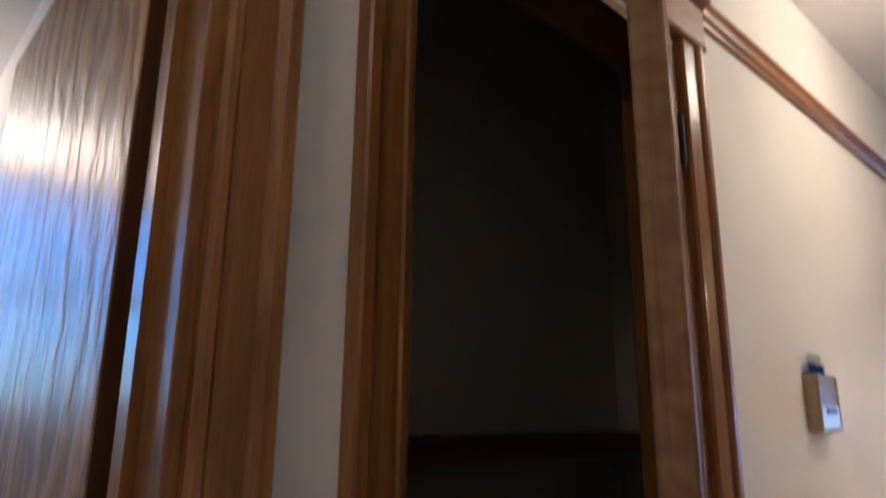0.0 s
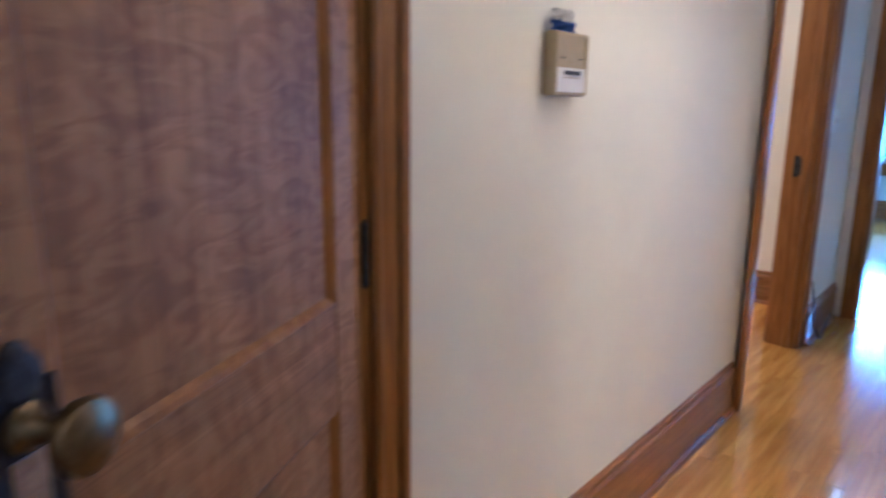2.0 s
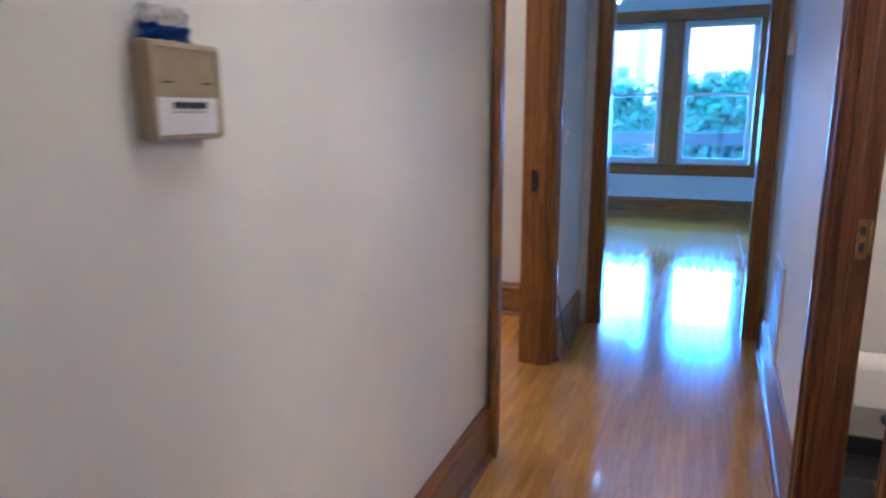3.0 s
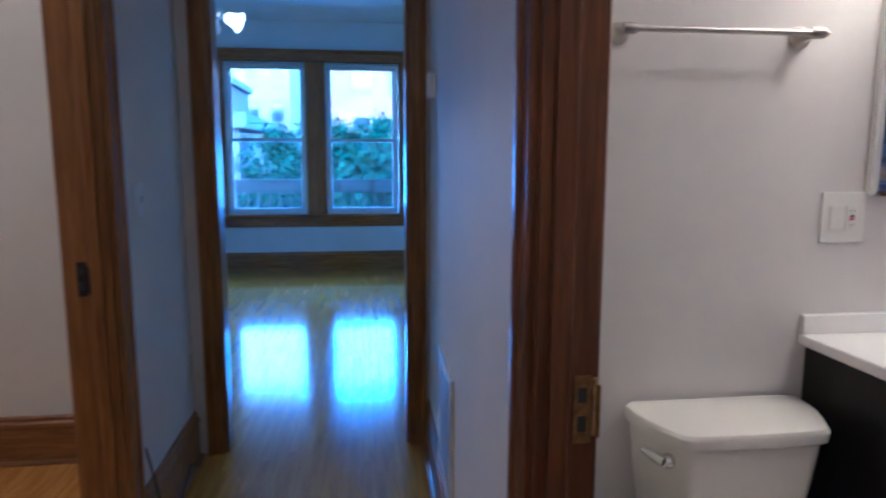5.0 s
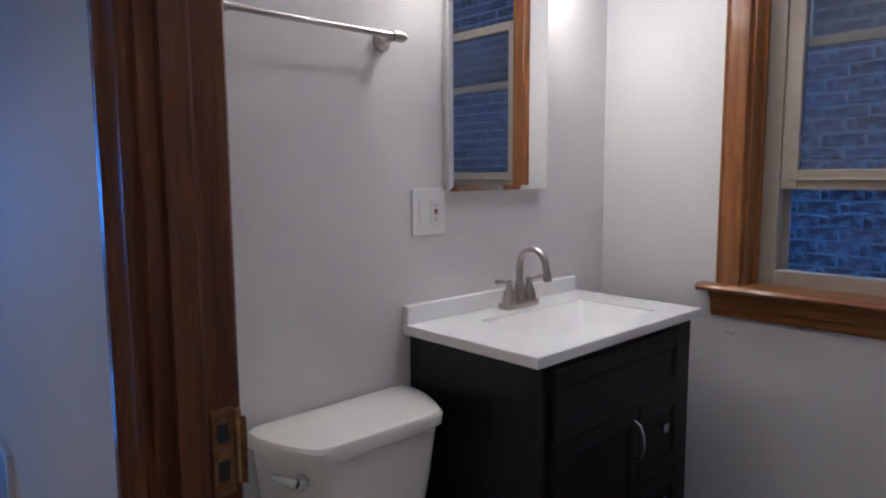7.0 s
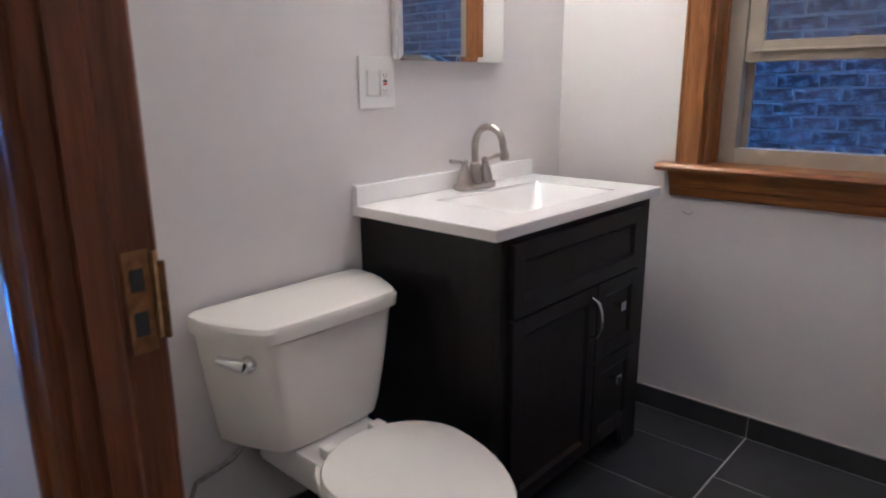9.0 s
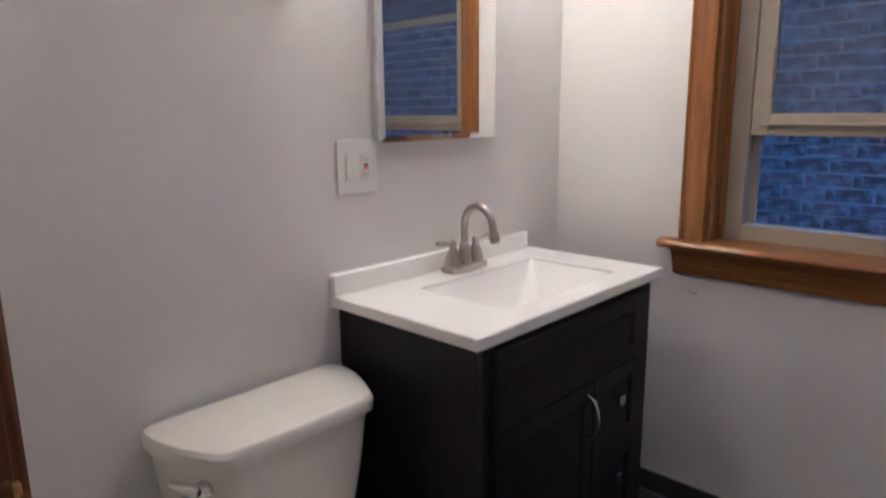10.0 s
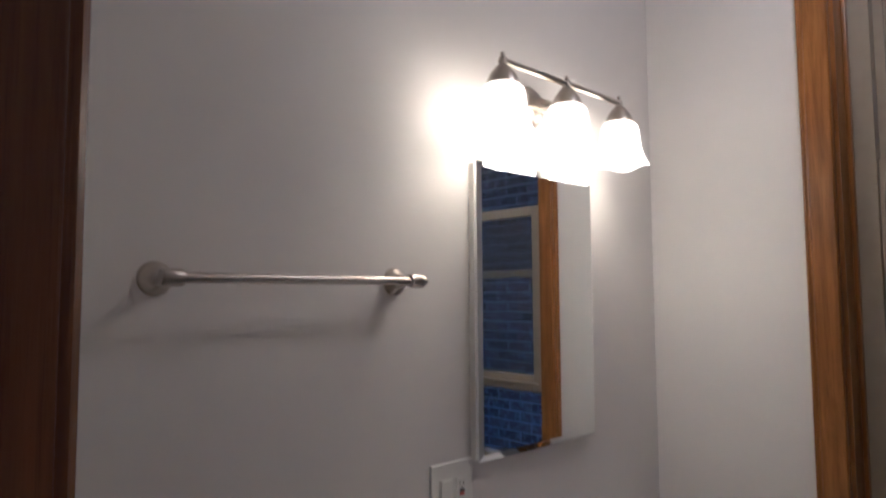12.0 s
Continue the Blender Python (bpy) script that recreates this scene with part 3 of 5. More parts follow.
# ---- closet shelves ----
for z in (0.640, 0.905, 1.265):
    s = thing("closet_shelf", "dark wooden closet shelf with a front lip", "shelf", pose(0, 0, z), group="closet shelves")
    part("board", made((0.402, 2.148, 1.01, 1.298, -0.02, 0), bevel=0.002), SHELFW, s)
    part("front_lip", made((0.402, 2.148, 0.992, 1.01, -0.045, 0.002), bevel=0.002), SHELFW, s)
    for x0, x1 in ((0.401, 0.42), (2.13, 2.149)):
        part("cleat", made((x0, x1, 1.03, 1.29, -0.055, -0.0205), bevel=0.001), SHELFW, s)

# ---- intercom on the hall wall ----
IX0, IX1, IZ0, IZ1 = 1.777, 1.912, 1.288, 1.422
ic = thing("intercom", "yellowed beige wall intercom with a slotted speaker grille", "intercom", pose(0, N - 0.008, 0))
part("back_box", made((IX0 + 0.003, IX1 - 0.003, 0.0, 0.008, IZ0 + 0.003, IZ1 - 0.003)), BEIGEPL, ic)
part("housing", made((IX0, IX1, -0.022, 0.0, IZ0, IZ1), bevel=0.003), BEIGEPL, ic)
zc = IZ0 + 0.058
part("rim", made((IX0 + 0.001, IX0 + 0.006, -0.0265, -0.022, IZ0 + 0.003, IZ1 - 0.004), (IX1 - 0.010, IX1 - 0.001, -0.0265, -0.022, IZ0 + 0.003, IZ1 - 0.004), (IX0 + 0.006, IX1 - 0.010, -0.0265, -0.022, IZ1 - 0.009, IZ1 - 0.004), (IX0 + 0.006, IX1 - 0.010, -0.0265, -0.022, IZ0 + 0.003, IZ0 + 0.007)), BEIGEPL, ic)
n = 18
for i in range(n):
    z = zc + 0.005 + i * (IZ1 - 0.012 - zc - 0.005) / (n - 1)
    part("grille_slat", made((IX0 + 0.008, IX1 - 0.012, -0.0245, -0.022, z - 0.0012, z + 0.0012)), BEIGEPL, ic)
for xa in (IX0 + 0.020, IX1 - 0.040):
    part("notch", made((xa, xa + 0.020, -0.0252, -0.0245, zc + 0.020, zc + 0.0225)), DARKPL, ic)
part("control_panel", made((IX0 + 0.007, IX1 - 0.011, -0.0260, -0.022, IZ0 + 0.008, zc + 0.001), bevel=0.001), WHITEPL, ic, "white control panel")
for i in range(4):
    x = IX0 + 0.036 + i * 0.0165
    part("button", made((x, x + 0.0125, -0.0300, -0.0260, zc - 0.014, zc - 0.005), bevel=0.001), DARKPL, ic, "small dark push button")
part("label_strip", made((IX0 + 0.034, IX0 + 0.100, -0.0264, -0.0260, zc - 0.020, zc - 0.018)), BEIGEPL, ic)

k = thing("plastic_scrap", "crumpled blue and clear plastic scrap on the intercom", "plastic scrap", pose(0, N - 0.001, IZ1))
rnd = random.Random(9)


def crumple(x0, x1, z0, z1, depth, amount):
    """A folded strip of film, its front pushed in and out."""
    bm = bmesh.new()
    rows, n = [], 14
    for j in range(5):
        rows.append([bm.verts.new((x0 + (x1 - x0) * i / n + rnd.uniform(-amount, amount) * 0.4, -depth * (0.45 + 0.55 * abs(math.sin(i * 1.7 + j))) , z0 + (z1 - z0) * j / 4 + rnd.uniform(-amount, amount) * (0.3 if j == 0 else 1.0))) for i in range(n + 1)])
    for a, b in zip(rows, rows[1:]):
        for i in range(n):
            bm.faces.new((a[i], a[i + 1], b[i + 1], b[i]))
    bmesh.ops.solidify(bm, geom=bm.faces[:], thickness=0.0012)
    bmesh.ops.recalc_face_normals(bm, faces=bm.faces)
    return bm


part("blue_strip", crumple(IX0 + 0.002, IX0 + 0.094, 0.0015, 0.022, 0.022, 0.003), BLUEPL, k)
part("clear_film", crumple(IX0 + 0.006, IX0 + 0.098, 0.023, 0.047, 0.016, 0.006), WHITEPL, k, "pale crumpled film")

# ---- strike plates ----
def strike(name, m, label, mat):
    s = thing(name, label, "strike plate", m)
    part("plate", made((-0.002, 0, -0.017, 0.011, -0.055, 0.055), bevel=0.0006), mat, s)
    for z0, z1 in ((0.012, 0.036), (-0.036, -0.010)):
        part("slot", made((-0.0026, -0.002, -0.009, 0.005, z0, z1)), DARKPL, s, "dark latch slot")
    part("lip", sweep(bmesh.new(), [(0, 0), (0.006, -0.003), (0.010, -0.010), (0.008, -0.011), (0.004, -0.005), (0, -0.002)], (-0.002, -0.018, -0.042), (0, -1, 0), (1, 0, 0), (0, 0, 0.084)), mat, s)
    for z in (-0.047, 0.047):
        part("screw", lathe(bmesh.new(), [(0.0, 0.001), (0.004, 0.0005), (0.004, 0)], pose(-0.002, 0, z, 0, -90), 10), mat, s)
    return s


st = strike("strike_plate", pose(JX - 0.020, SB + 0.021, 0.984), "aged brass strike plate on the bathroom jamb", RUBBED)
part("lip", made((-0.007, 0.0, -0.0245, -0.0175, -0.042, 0.052), bevel=0.002), WARMBRASS, st, "bright rubbed brass lip")
strike("strike_plate", pose(R1 - 0.020, N + 0.075, 0.985, 0, 0, 0), "dark brass strike plate on the side room jamb", IRON)

# ---- air grille, thermostat and cable by the front room ----
sl = (S_END - S) / (FX - JX)
ga = math.degrees(math.atan(sl))
gx0 = 4.20
g = thing("air_return_grille", "white metal return air grille low on the wall", "air grille", pose(gx0, S + sl * (gx0 - JX) + 0.001, 0.215, 0, 0, ga))
part("frame", made((0, 0.40, 0, 0.012, 0, 0.025), (0, 0.40, 0, 0.012, 0.42, 0.445), (0, 0.025, 0, 0.012, 0.025, 0.42), (0.375, 0.40, 0, 0.012, 0.025, 0.42)), GREYMETAL, g)
# flat black sheet, standing in for the shade between the slats
part("backing", made((0.025, 0.375, 0, 0.002, 0.025, 0.42)), DARKPL, g, "black sheet painted as the shade behind the slats")
for i in range(22):
    z = 0.030 + i * 0.0180
    part("slat", sweep(bmesh.new(), [(0, 0), (0.011, 0.008), (0.012, 0.007), (0.001, -0.001)], (0.025, 0.002, z), (0, 0, 1), (0, 1, 0), (0.35, 0, 0)), GREYMETAL, g)

th = thing("thermostat", "small white wall thermostat beside the front opening", "thermostat", pose(4.93, S + sl * (4.93 - JX), 1.655, 0, 0, ga))
part("body", made((-0.03, 0.03, 0, 0.028, -0.05, 0.05), bevel=0.005), WHITEPL, th)
part("cover", made((-0.026, 0.026, 0.028, 0.032, -0.046, 0.012), bevel=0.002), WHITEPL, th)

pts = [(R1 + 0.10, N2 - 0.01, 0.36), (R1 + 0.11, N2 - 0.028, 0.25), (R1 + 0.13, N2 - 0.04, 0.13), (R1 + 0.19, N2 - 0.055, 0.03), (R1 + 0.24, N2 - 0.06, 0.008), (R1 + 0.34, N2 - 0.055, 0.05), (R1 + 0.50, N2 - 0.05, 0.10), (R1 + 0.68, N2 - 0.045, 0.012)]
solid("loose_cable", tube(bmesh.new(), pts, 0.004, 8), CABLE, "thin black cable trailing along the baseboard", "cable", kind="", smooth=True)
ob = thing("wall_switch", "white light switch on the short hall wall", "light switch", pose(R1 + 0.22, N2, 1.22))
part("plate", made((-0.035, 0.035, -0.006, 0, -0.058, 0.058), bevel=0.002), WHITEPL, ob)
part("toggle", made((-0.005, 0.005, -0.016, -0.006, -0.01, 0.012), bevel=0.001), WHITEPL, ob)


# ---- bathroom: window ----
w = thing("window_bathroom", "double-hung bathroom window, wood casing, sash half raised", "window", kind="structure")
moulding("casing", CASE_FLAT, (BW1 - 0.006, YW, BWZ0 + 0.002), (1, 0, 0), (0, 1, 0), (0, 0, BWZ1 - BWZ0 + 0.008), w, mat=TRIM["z"])
moulding("casing", [(p * 1.16, q) for p, q in CASE_FLAT], (BW0 + 0.006, YW, BWZ0 + 0.002), (-1, 0, 0), (0, 1, 0), (0, 0, BWZ1 - BWZ0 + 0.008), w)
moulding("head_casing", CAPM, (BW0 - 0.09, YW, BWZ1), (0, 0, 1), (0, 1, 0), (BW1 - BW0 + 0.18, 0, 0), w)
part("jamb_lining", made((BW1 - 0.018, BW1, YW - 0.12, YW, BWZ0, BWZ1)), TRIM["z"], w)
part("jamb_lining", made((BW0, BW0 + 0.018, YW - 0.12, YW, BWZ0, BWZ1)), TRIM["z"], w)
bm = sweep(bmesh.new(), [(-0.12, 0), (0.050, 0), (0.058, 0.006), (0.060, 0.014), (0.055, 0.022), (0.046, 0.026), (-0.12, 0.026)], (BW0 - 0.13, YW, BWZ0 - 0.024), (0, 1, 0), (0, 0, 1), (BW1 - BW0 + 0.26, 0, 0))
part("stool", bm, TRIM["x"], w, "wooden window stool with a rounded nose")
moulding("apron", [(0, 0), (0, 0.010), (0.012, 0.014), (0.030, 0.016), (0.036, 0.022), (0.060, 0.026), (0.074, 0.036), (0.088, 0.044), (0.088, 0)], (BW0 - 0.09, YW, BWZ0 - 0.112), (0, 0, 1), (0, 1, 0), (BW1 - BW0 + 0.18, 0, 0), w)
FR = YW - 0.09     # room face of the vinyl frame
x0, x1 = BW0 + 0.018, BW1 - 0.018
FW = 0.064      # width of the vinyl frame
part("vinyl_frame", made((x1 - FW, x1, FR - 0.062, FR, BWZ0 + 0.002, BWZ1), (x1 - FW + 0.034, x1, FR - 0.135, FR - 0.062, BWZ0 + 0.002, BWZ1), (x0, x0 + FW, FR - 0.062, FR, BWZ0 + 0.002, BWZ1), (x0, x0 + FW - 0.034, FR - 0.135, FR - 0.062, BWZ0 + 0.002, BWZ1), (x0 + FW, x1 - FW, FR - 0.062, FR, BWZ0 + 0.002, BWZ0 + 0.052), (x0 + FW, x1 - FW, FR - 0.135, FR, BWZ1 - 0.04, BWZ1), bevel=0.002), VINYL, w, "tan vinyl window frame")
part("track", made((x1 - FW - 0.024, x1 - FW, FR - 0.056, FR - 0.044, BWZ0 + 0.052, BWZ1 - 0.04), (x0 + FW, x0 + FW + 0.016, FR - 0.052, FR - 0.044, BWZ0 + 0.052, BWZ1 - 0.04)), VINYL, w)


for xa in (x1 - 0.012, x0):
    part("window_stop", made((xa, xa + 0.012, FR + 0.001, FR + 0.022, BWZ0 + 0.002, BWZ1), bevel=0.003), TRIM["z"], w)


def sash(parent, y, z0, z1, pane, name, xa, xb, st=0.052, r0=0.044, r1=0.040, mat=None, axis="y"):
    """One sash, frame and pane; along x by default, or along y."""
    def b(a0, a1, d0, d1, c0, c1):
        return (a0, a1, d0, d1, c0, c1) if axis == "y" else (d0, d1, a0, a1, c0, c1)
    s = part(name, made(b(xa, xa + st, y - 0.035, y, z0, z1), b(xb - st, xb, y - 0.035, y, z0, z1), b(xa + st, xb - st, y - 0.035, y, z0, z0 + r0), b(xa + st, xb - st, y - 0.035, y, z1 - r1, z1), bevel=0.004), mat or VINYL, parent)
    p = part("pane", made(b(xa + st - 0.004, xb - st + 0.004, y - 0.020, y - 0.016, z0 + r0 - 0.004, z1 - r1 + 0.004)), pane, s)
    p.visible_shadow = False
    return s


sash(w, FR - 0.064, 1.735, BWZ1 - 0.042, PANE, "upper_sash", x0 + FW - 0.032, x1 - FW + 0.032, 0.079, 0.034)
low = sash(w, FR - 0.006, 1.262, 2.03, DUSTY, "lower_sash", x0 + FW + 0.002, x1 - FW - 0.002, 0.052, 0.066)
part("lift_rail", made((x0 + FW + 0.03, x1 - FW - 0.03, FR - 0.006, FR + 0.006, 1.292, 1.300), bevel=0.002), VINYL, low)

# ---- bathroom: tile floor and tile base ----
tb = thing("tile_base", "dark slate tile skirting round the bathroom", "tile base", kind="structure")
cuts = [3.088 - 0.605 * 2, 3.088 - 0.605, 3.088, XW - 0.012]
for a, b in zip([1.752] + cuts, cuts):
    part("tile", made((a + 0.0015, b - 0.0015, YW, YW + 0.010, 0.0, 0.078), bevel=0.001), SLATE, tb)
yy = YW + 0.012
while yy < SB - 0.02:
    y2 = min(yy + 0.605, SB - 0.012)
    part("tile", made((XW - 0.010, XW, yy + 0.0015, y2 - 0.0015, 0.0, 0.078), bevel=0.001), SLATE, tb)
    yy = y2
part("grout_line", made((1.752, XW, YW, YW + 0.006, 0.0, 0.081), (XW - 0.006, XW, YW, SB, 0.0, 0.081)), GROUT, tb)

SMUDGE = plain("grey_scuff", (0.34, 0.31, 0.28), 0.8, 0.0, 0.2, 90, 0.4, 0.3)
sc = bmesh.new()
tube(sc, [(3.342, YW + 0.0004, 0.768), (3.354, YW + 0.0006, 0.754), (3.368, YW + 0.0006, 0.757), (3.382, YW + 0.0004, 0.764)], [0.0006, 0.0018, 0.0014, 0.0006], 6)
solid("wall_scuff", sc, SMUDGE, "small grey scuff on the wall under the window", "scuff mark", kind="")

# ---- bathroom: vanity cabinet ----
VF, VL, VR, VT = 3.405, -1.510, -2.290, 0.842    # front, sides and top of the cabinet
v = thing("vanity_cabinet", "dark espresso vanity cabinet with one door and two drawers", "cabinet")
part("side_panel", made((VF, XW - 0.002, VL - 0.018, VL, 0.0, VT - 0.001), bevel=0.0015), ESPRESSO["z"], v)
part("side_panel", made((VF, XW - 0.002, VR, VR + 0.018, 0.0, VT - 0.001), bevel=0.0015), ESPRESSO["z"], v)
part("floor_panel", made((VF + 0.01, XW - 0.004, VR + 0.019, VL - 0.019, 0.085, 0.10)), ESPRESSO["y"], v)
part("back_panel", made((XW - 0.012, XW - 0.004, VR + 0.019, VL - 0.019, 0.101, VT - 0.03)), ESPRESSO["z"], v)
part("face_frame", made((VF - 0.018, VF, VL - 0.045, VL, 0.0, VT - 0.001), (VF - 0.018, VF, VR, VR + 0.09, 0.0, VT - 0.001), (VF - 0.018, VF, VR + 0.09, VL - 0.045, 0.085, 0.115), (VF - 0.018, VF, VR + 0.09, VL - 0.045, VT - 0.025, VT - 0.001), bevel=0.0015), ESPRESSO["z"], v)
for y in (VL - 0.085, VR + 0.09):
    part("foot_bracket", made((VF - 0.018, VF, y, y + 0.04, 0.045, 0.085), bevel=0.004), ESPRESSO["z"], v)


def front(name, y0, y1, z0, z1, parent):
    """A recessed-panel front standing proud of the frame."""
    f, b = VF - 0.037, VF - 0.019
    w_ = 0.042
    p = part(name, made((f, b, y0, y0 + w_, z0, z1), (f, b, y1 - w_, y1, z0, z1), (f, b, y0 + w_, y1 - w_, z0, z0 + w_), (f, b, y0 + w_, y1 - w_, z1 - w_, z1), bevel=0.0015), ESPRESSO["z"], parent)
    part("panel", made((f + 0.009, b, y0 + w_ - 0.002, y1 - w_ + 0.002, z0 + w_ - 0.002, z1 - w_ + 0.002)), ESPRESSO["z"], p)
    bm = bmesh.new()
    bead = [(0, 0), (0, 0.008), (0.010, 0.001), (0.010, 0)]
    sweep(bm, bead, (f + 0.009, y0 + w_, z0 + w_), (0, 1, 0), (-1, 0, 0), (0, 0, z1 - z0 - 2 * w_))
    sweep(bm, bead, (f + 0.009, y1 - w_, z0 + w_), (0, -1, 0), (-1, 0, 0), (0, 0, z1 - z0 - 2 * w_))
    sweep(bm, bead, (f + 0.009, y0 + w_, z0 + w_), (0, 0, 1), (-1, 0, 0), (0, y1 - y0 - 2 * w_, 0))
    sweep(bm, bead, (f + 0.009, y0 + w_, z1 - w_), (0, 0, -1), (-1, 0, 0), (0, y1 - y0 - 2 * w_, 0))
    part("panel_bead", bm, ESPRESSO["z"], p)
    return p


YS = -1.950     # the line between door and drawers
front("false_drawer", VR + 0.085, VL - 0.030, 0.640, VT - 0.016, v)
dr = front("cabinet_door", YS + 0.003, VL - 0.030, 0.105, 0.634, v)
bm = tube(bmesh.new(), [(VF - 0.036, YS + 0.028, 0.600), (VF - 0.056, YS + 0.028, 0.592), (VF - 0.066, YS + 0.028, 0.565), (VF - 0.069, YS + 0.028, 0.540), (VF - 0.066, YS + 0.028, 0.515), (VF - 0.056, YS + 0.028, 0.488), (VF - 0.036, YS + 0.028, 0.480)], [0.006, 0.0055, 0.005, 0.005, 0.005, 0.0055, 0.006], 10)
part("bow_handle", bm, CHROME, dr, "bright chrome bow handle", smooth=True)
for z0, z1, zc in ((0.392, 0.634, 0.545), (0.105, 0.386, 0.305)):
    dw = front("drawer_front", VR + 0.085, YS - 0.003, z0, z1, v)
    yc = (VR + 0.085 + YS) / 2 + 0.006
    bm = made((VF - 0.060, VF - 0.050, yc - 0.014, yc + 0.014, zc - 0.014, zc + 0.014), (VF - 0.050, VF - 0.027, yc - 0.006, yc + 0.006, zc - 0.006, zc + 0.006), bevel=0.002)
    part("square_knob", bm, CHROME, dw, "square chrome knob")

# vanity top with an integral rectangular basin
TF, TL, TR, TT = 3.380, -1.484, -2.352, 0.873
vt = thing("bathroom_counter", "white cast marble counter with a rectangular basin", "counter")
B = (3.462, 3.765, -2.205, -1.690)   # basin rim
bm = bmesh.new()
quads = []
for z in (VT, TT):
    for xa, xb, ya, yb in ((TF, XW - 0.001, TR, TL), B):
        quads.append([bm.verts.new(c) for c in ((xa, ya, z), (xb, ya, z), (xb, yb, z), (xa, yb, z))])
ob_, ib_, ot_, it_ = quads
for i in range(4):
    j = (i + 1) % 4
    for q in ((ot_[i], ot_[j], it_[j], it_[i]), (ob_[i], ib_[i], ib_[j], ob_[j]), (ob_[i], ob_[j], ot_[j], ot_[i]), (ib_[i], it_[i], it_[j], ib_[j])):
        bm.faces.new(q)
bmesh.ops.recalc_face_normals(bm, faces=bm.faces)
outer = [e for e in bm.edges if all(v_ in ot_ for v_ in e.verts)] + [e for e in bm.edges if all(v_ in ob_ for v_ in e.verts)]
bmesh.ops.bevel(bm, geom=outer, offset=0.004, segments=3, profile=0.5, affect="EDGES")
part("deck", bm, MARBLE, vt)
part("backsplash", made((XW - 0.022, XW - 0.001, TR + 0.022, TL, TT, TT + 0.057), bevel=0.004), MARBLE, vt)


def basin(bm, rim, zt, depth):
    """A tapered tray with rounded corners: rings from the rim to the floor."""
    rings = []
    for k, (inset, z, r) in enumerate([(0.0, 0.0, 0.012), (0.004, -0.008, 0.016), (0.022, -0.05, 0.03), (0.055, -0.105, 0.05), (0.085, -depth, 0.06)]):
        xa, xb, ya, yb = rim[0] + inset, rim[1] - inset, rim[2] + inset * 1.6, rim[3] - inset * 1.6
        ring = []
        for cx, cy, a0 in ((xb - r, yb - r, 0), (xa + r, yb - r, 90), (xa + r, ya + r, 180), (xb - r, ya + r, 270)):
            for s in range(6):
                a = radians(a0 + s * 18)
                ring.append(bm.verts.new((cx + r * math.cos(a), cy + r * math.sin(a), zt + z)))
        rings.append(ring)
    for a, b in zip(rings, rings[1:]):
        for i in range(len(a)):
            bm.faces.new((a[i], b[i], b[(i + 1) % len(a)], a[(i + 1) % len(a)]))
    bm.faces.new(rings[-1])
    return bm


part("basin", basin(bmesh.new(), (B[0] - 0.003, B[1] + 0.003, B[2] - 0.003, B[3] + 0.003), TT - 0.0015, 0.13), MARBLE, vt, smooth=True)
bc = ((B[0] + B[1]) / 2, (B[2] + B[3]) / 2)
part("drain", lathe(bmesh.new(), [(0.0, 0.002), (0.016, 0.004), (0.022, 0.002), (0.022, 0.0)], pose(*bc, TT - 0.128), 20), CHROME, vt, smooth=True)

# ---- faucet ----
fy, fxx = (B[2] + B[3]) / 2 + 0.012, 3.818
f = thing("faucet", "brushed nickel two-handle gooseneck basin faucet", "faucet", pose(fxx, fy, TT))
part("base", made((-0.026, 0.026, -0.080, 0.080, 0, 0.022), bevel=0.009), NICKEL, f, smooth=True)
for s in (-1, 1):
    h = part("handle_body", lathe(bmesh.new(), [(0.025, 0.020), (0.024, 0.035), (0.020, 0.050), (0.012, 0.072), (0.010, 0.080), (0.013, 0.086), (0.010, 0.094), (0.0, 0.100)], pose(0, s * 0.051, 0), 20), NICKEL, f, smooth=True)
    part("lever", tube(bmesh.new(), [(0, s * 0.051, 0.086), (-0.002, s * 0.078, 0.092), (-0.003, s * 0.108, 0.097), (-0.003, s * 0.122, 0.098)], [0.005, 0.005, 0.008, 0.006], 10), NICKEL, h, smooth=True)
part("spout_collar", lathe(bmesh.new(), [(0.022, 0.020), (0.021, 0.045), (0.016, 0.070), (0.017, 0.080), (0.013, 0.086)], Matrix(), 20), NICKEL, f, smooth=True)
arc = [(0, 0, 0.08), (0, 0, 0.12)] + [(-0.055 + 0.055 * math.cos(a), 0, 0.140 + 0.058 * math.sin(a)) for a in [radians(x) for x in range(0, 181, 15)]] + [(-0.116, 0, 0.120)]
part("spout", tube(bmesh.new(), arc, 0.0115, 14), NICKEL, f, smooth=True)
part("spout_tip", tube(bmesh.new(), [(-0.114, 0, 0.128), (-0.117, 0, 0.112), (-0.119, 0, 0.098)], [0.0125, 0.016, 0.013], 14), NICKEL, f, smooth=True)

# ---- mirror cabinet ----
M0, M1, MZ0, MZ1 = -2.125, -1.650, 1.266, 1.985
mc = thing("mirror_cabinet", "tall silver wall mirror above the bathroom basin", "mirror")
part("cabinet_body", made((XW - 0.022, XW, M0 + 0.004, M1 - 0.004, MZ0 + 0.004, MZ1 - 0.004), bevel=0.001), WHITEPL, mc)
bm = bmesh.new()
bv, a, b = 0.015, XW - 0.034, XW - 0.023
lean = 0.009  # the door hangs a touch open on its south edge
lo = [bm.verts.new((b + 0.001, y, z)) for y, z in ((M0, MZ0), (M1, MZ0), (M1, MZ1), (M0, MZ1))]
ed = [bm.verts.new((a + 0.003 + lean * (y - M1), y, z)) for y, z in ((M0, MZ0), (M1, MZ0), (M1, MZ1), (M0, MZ1))]
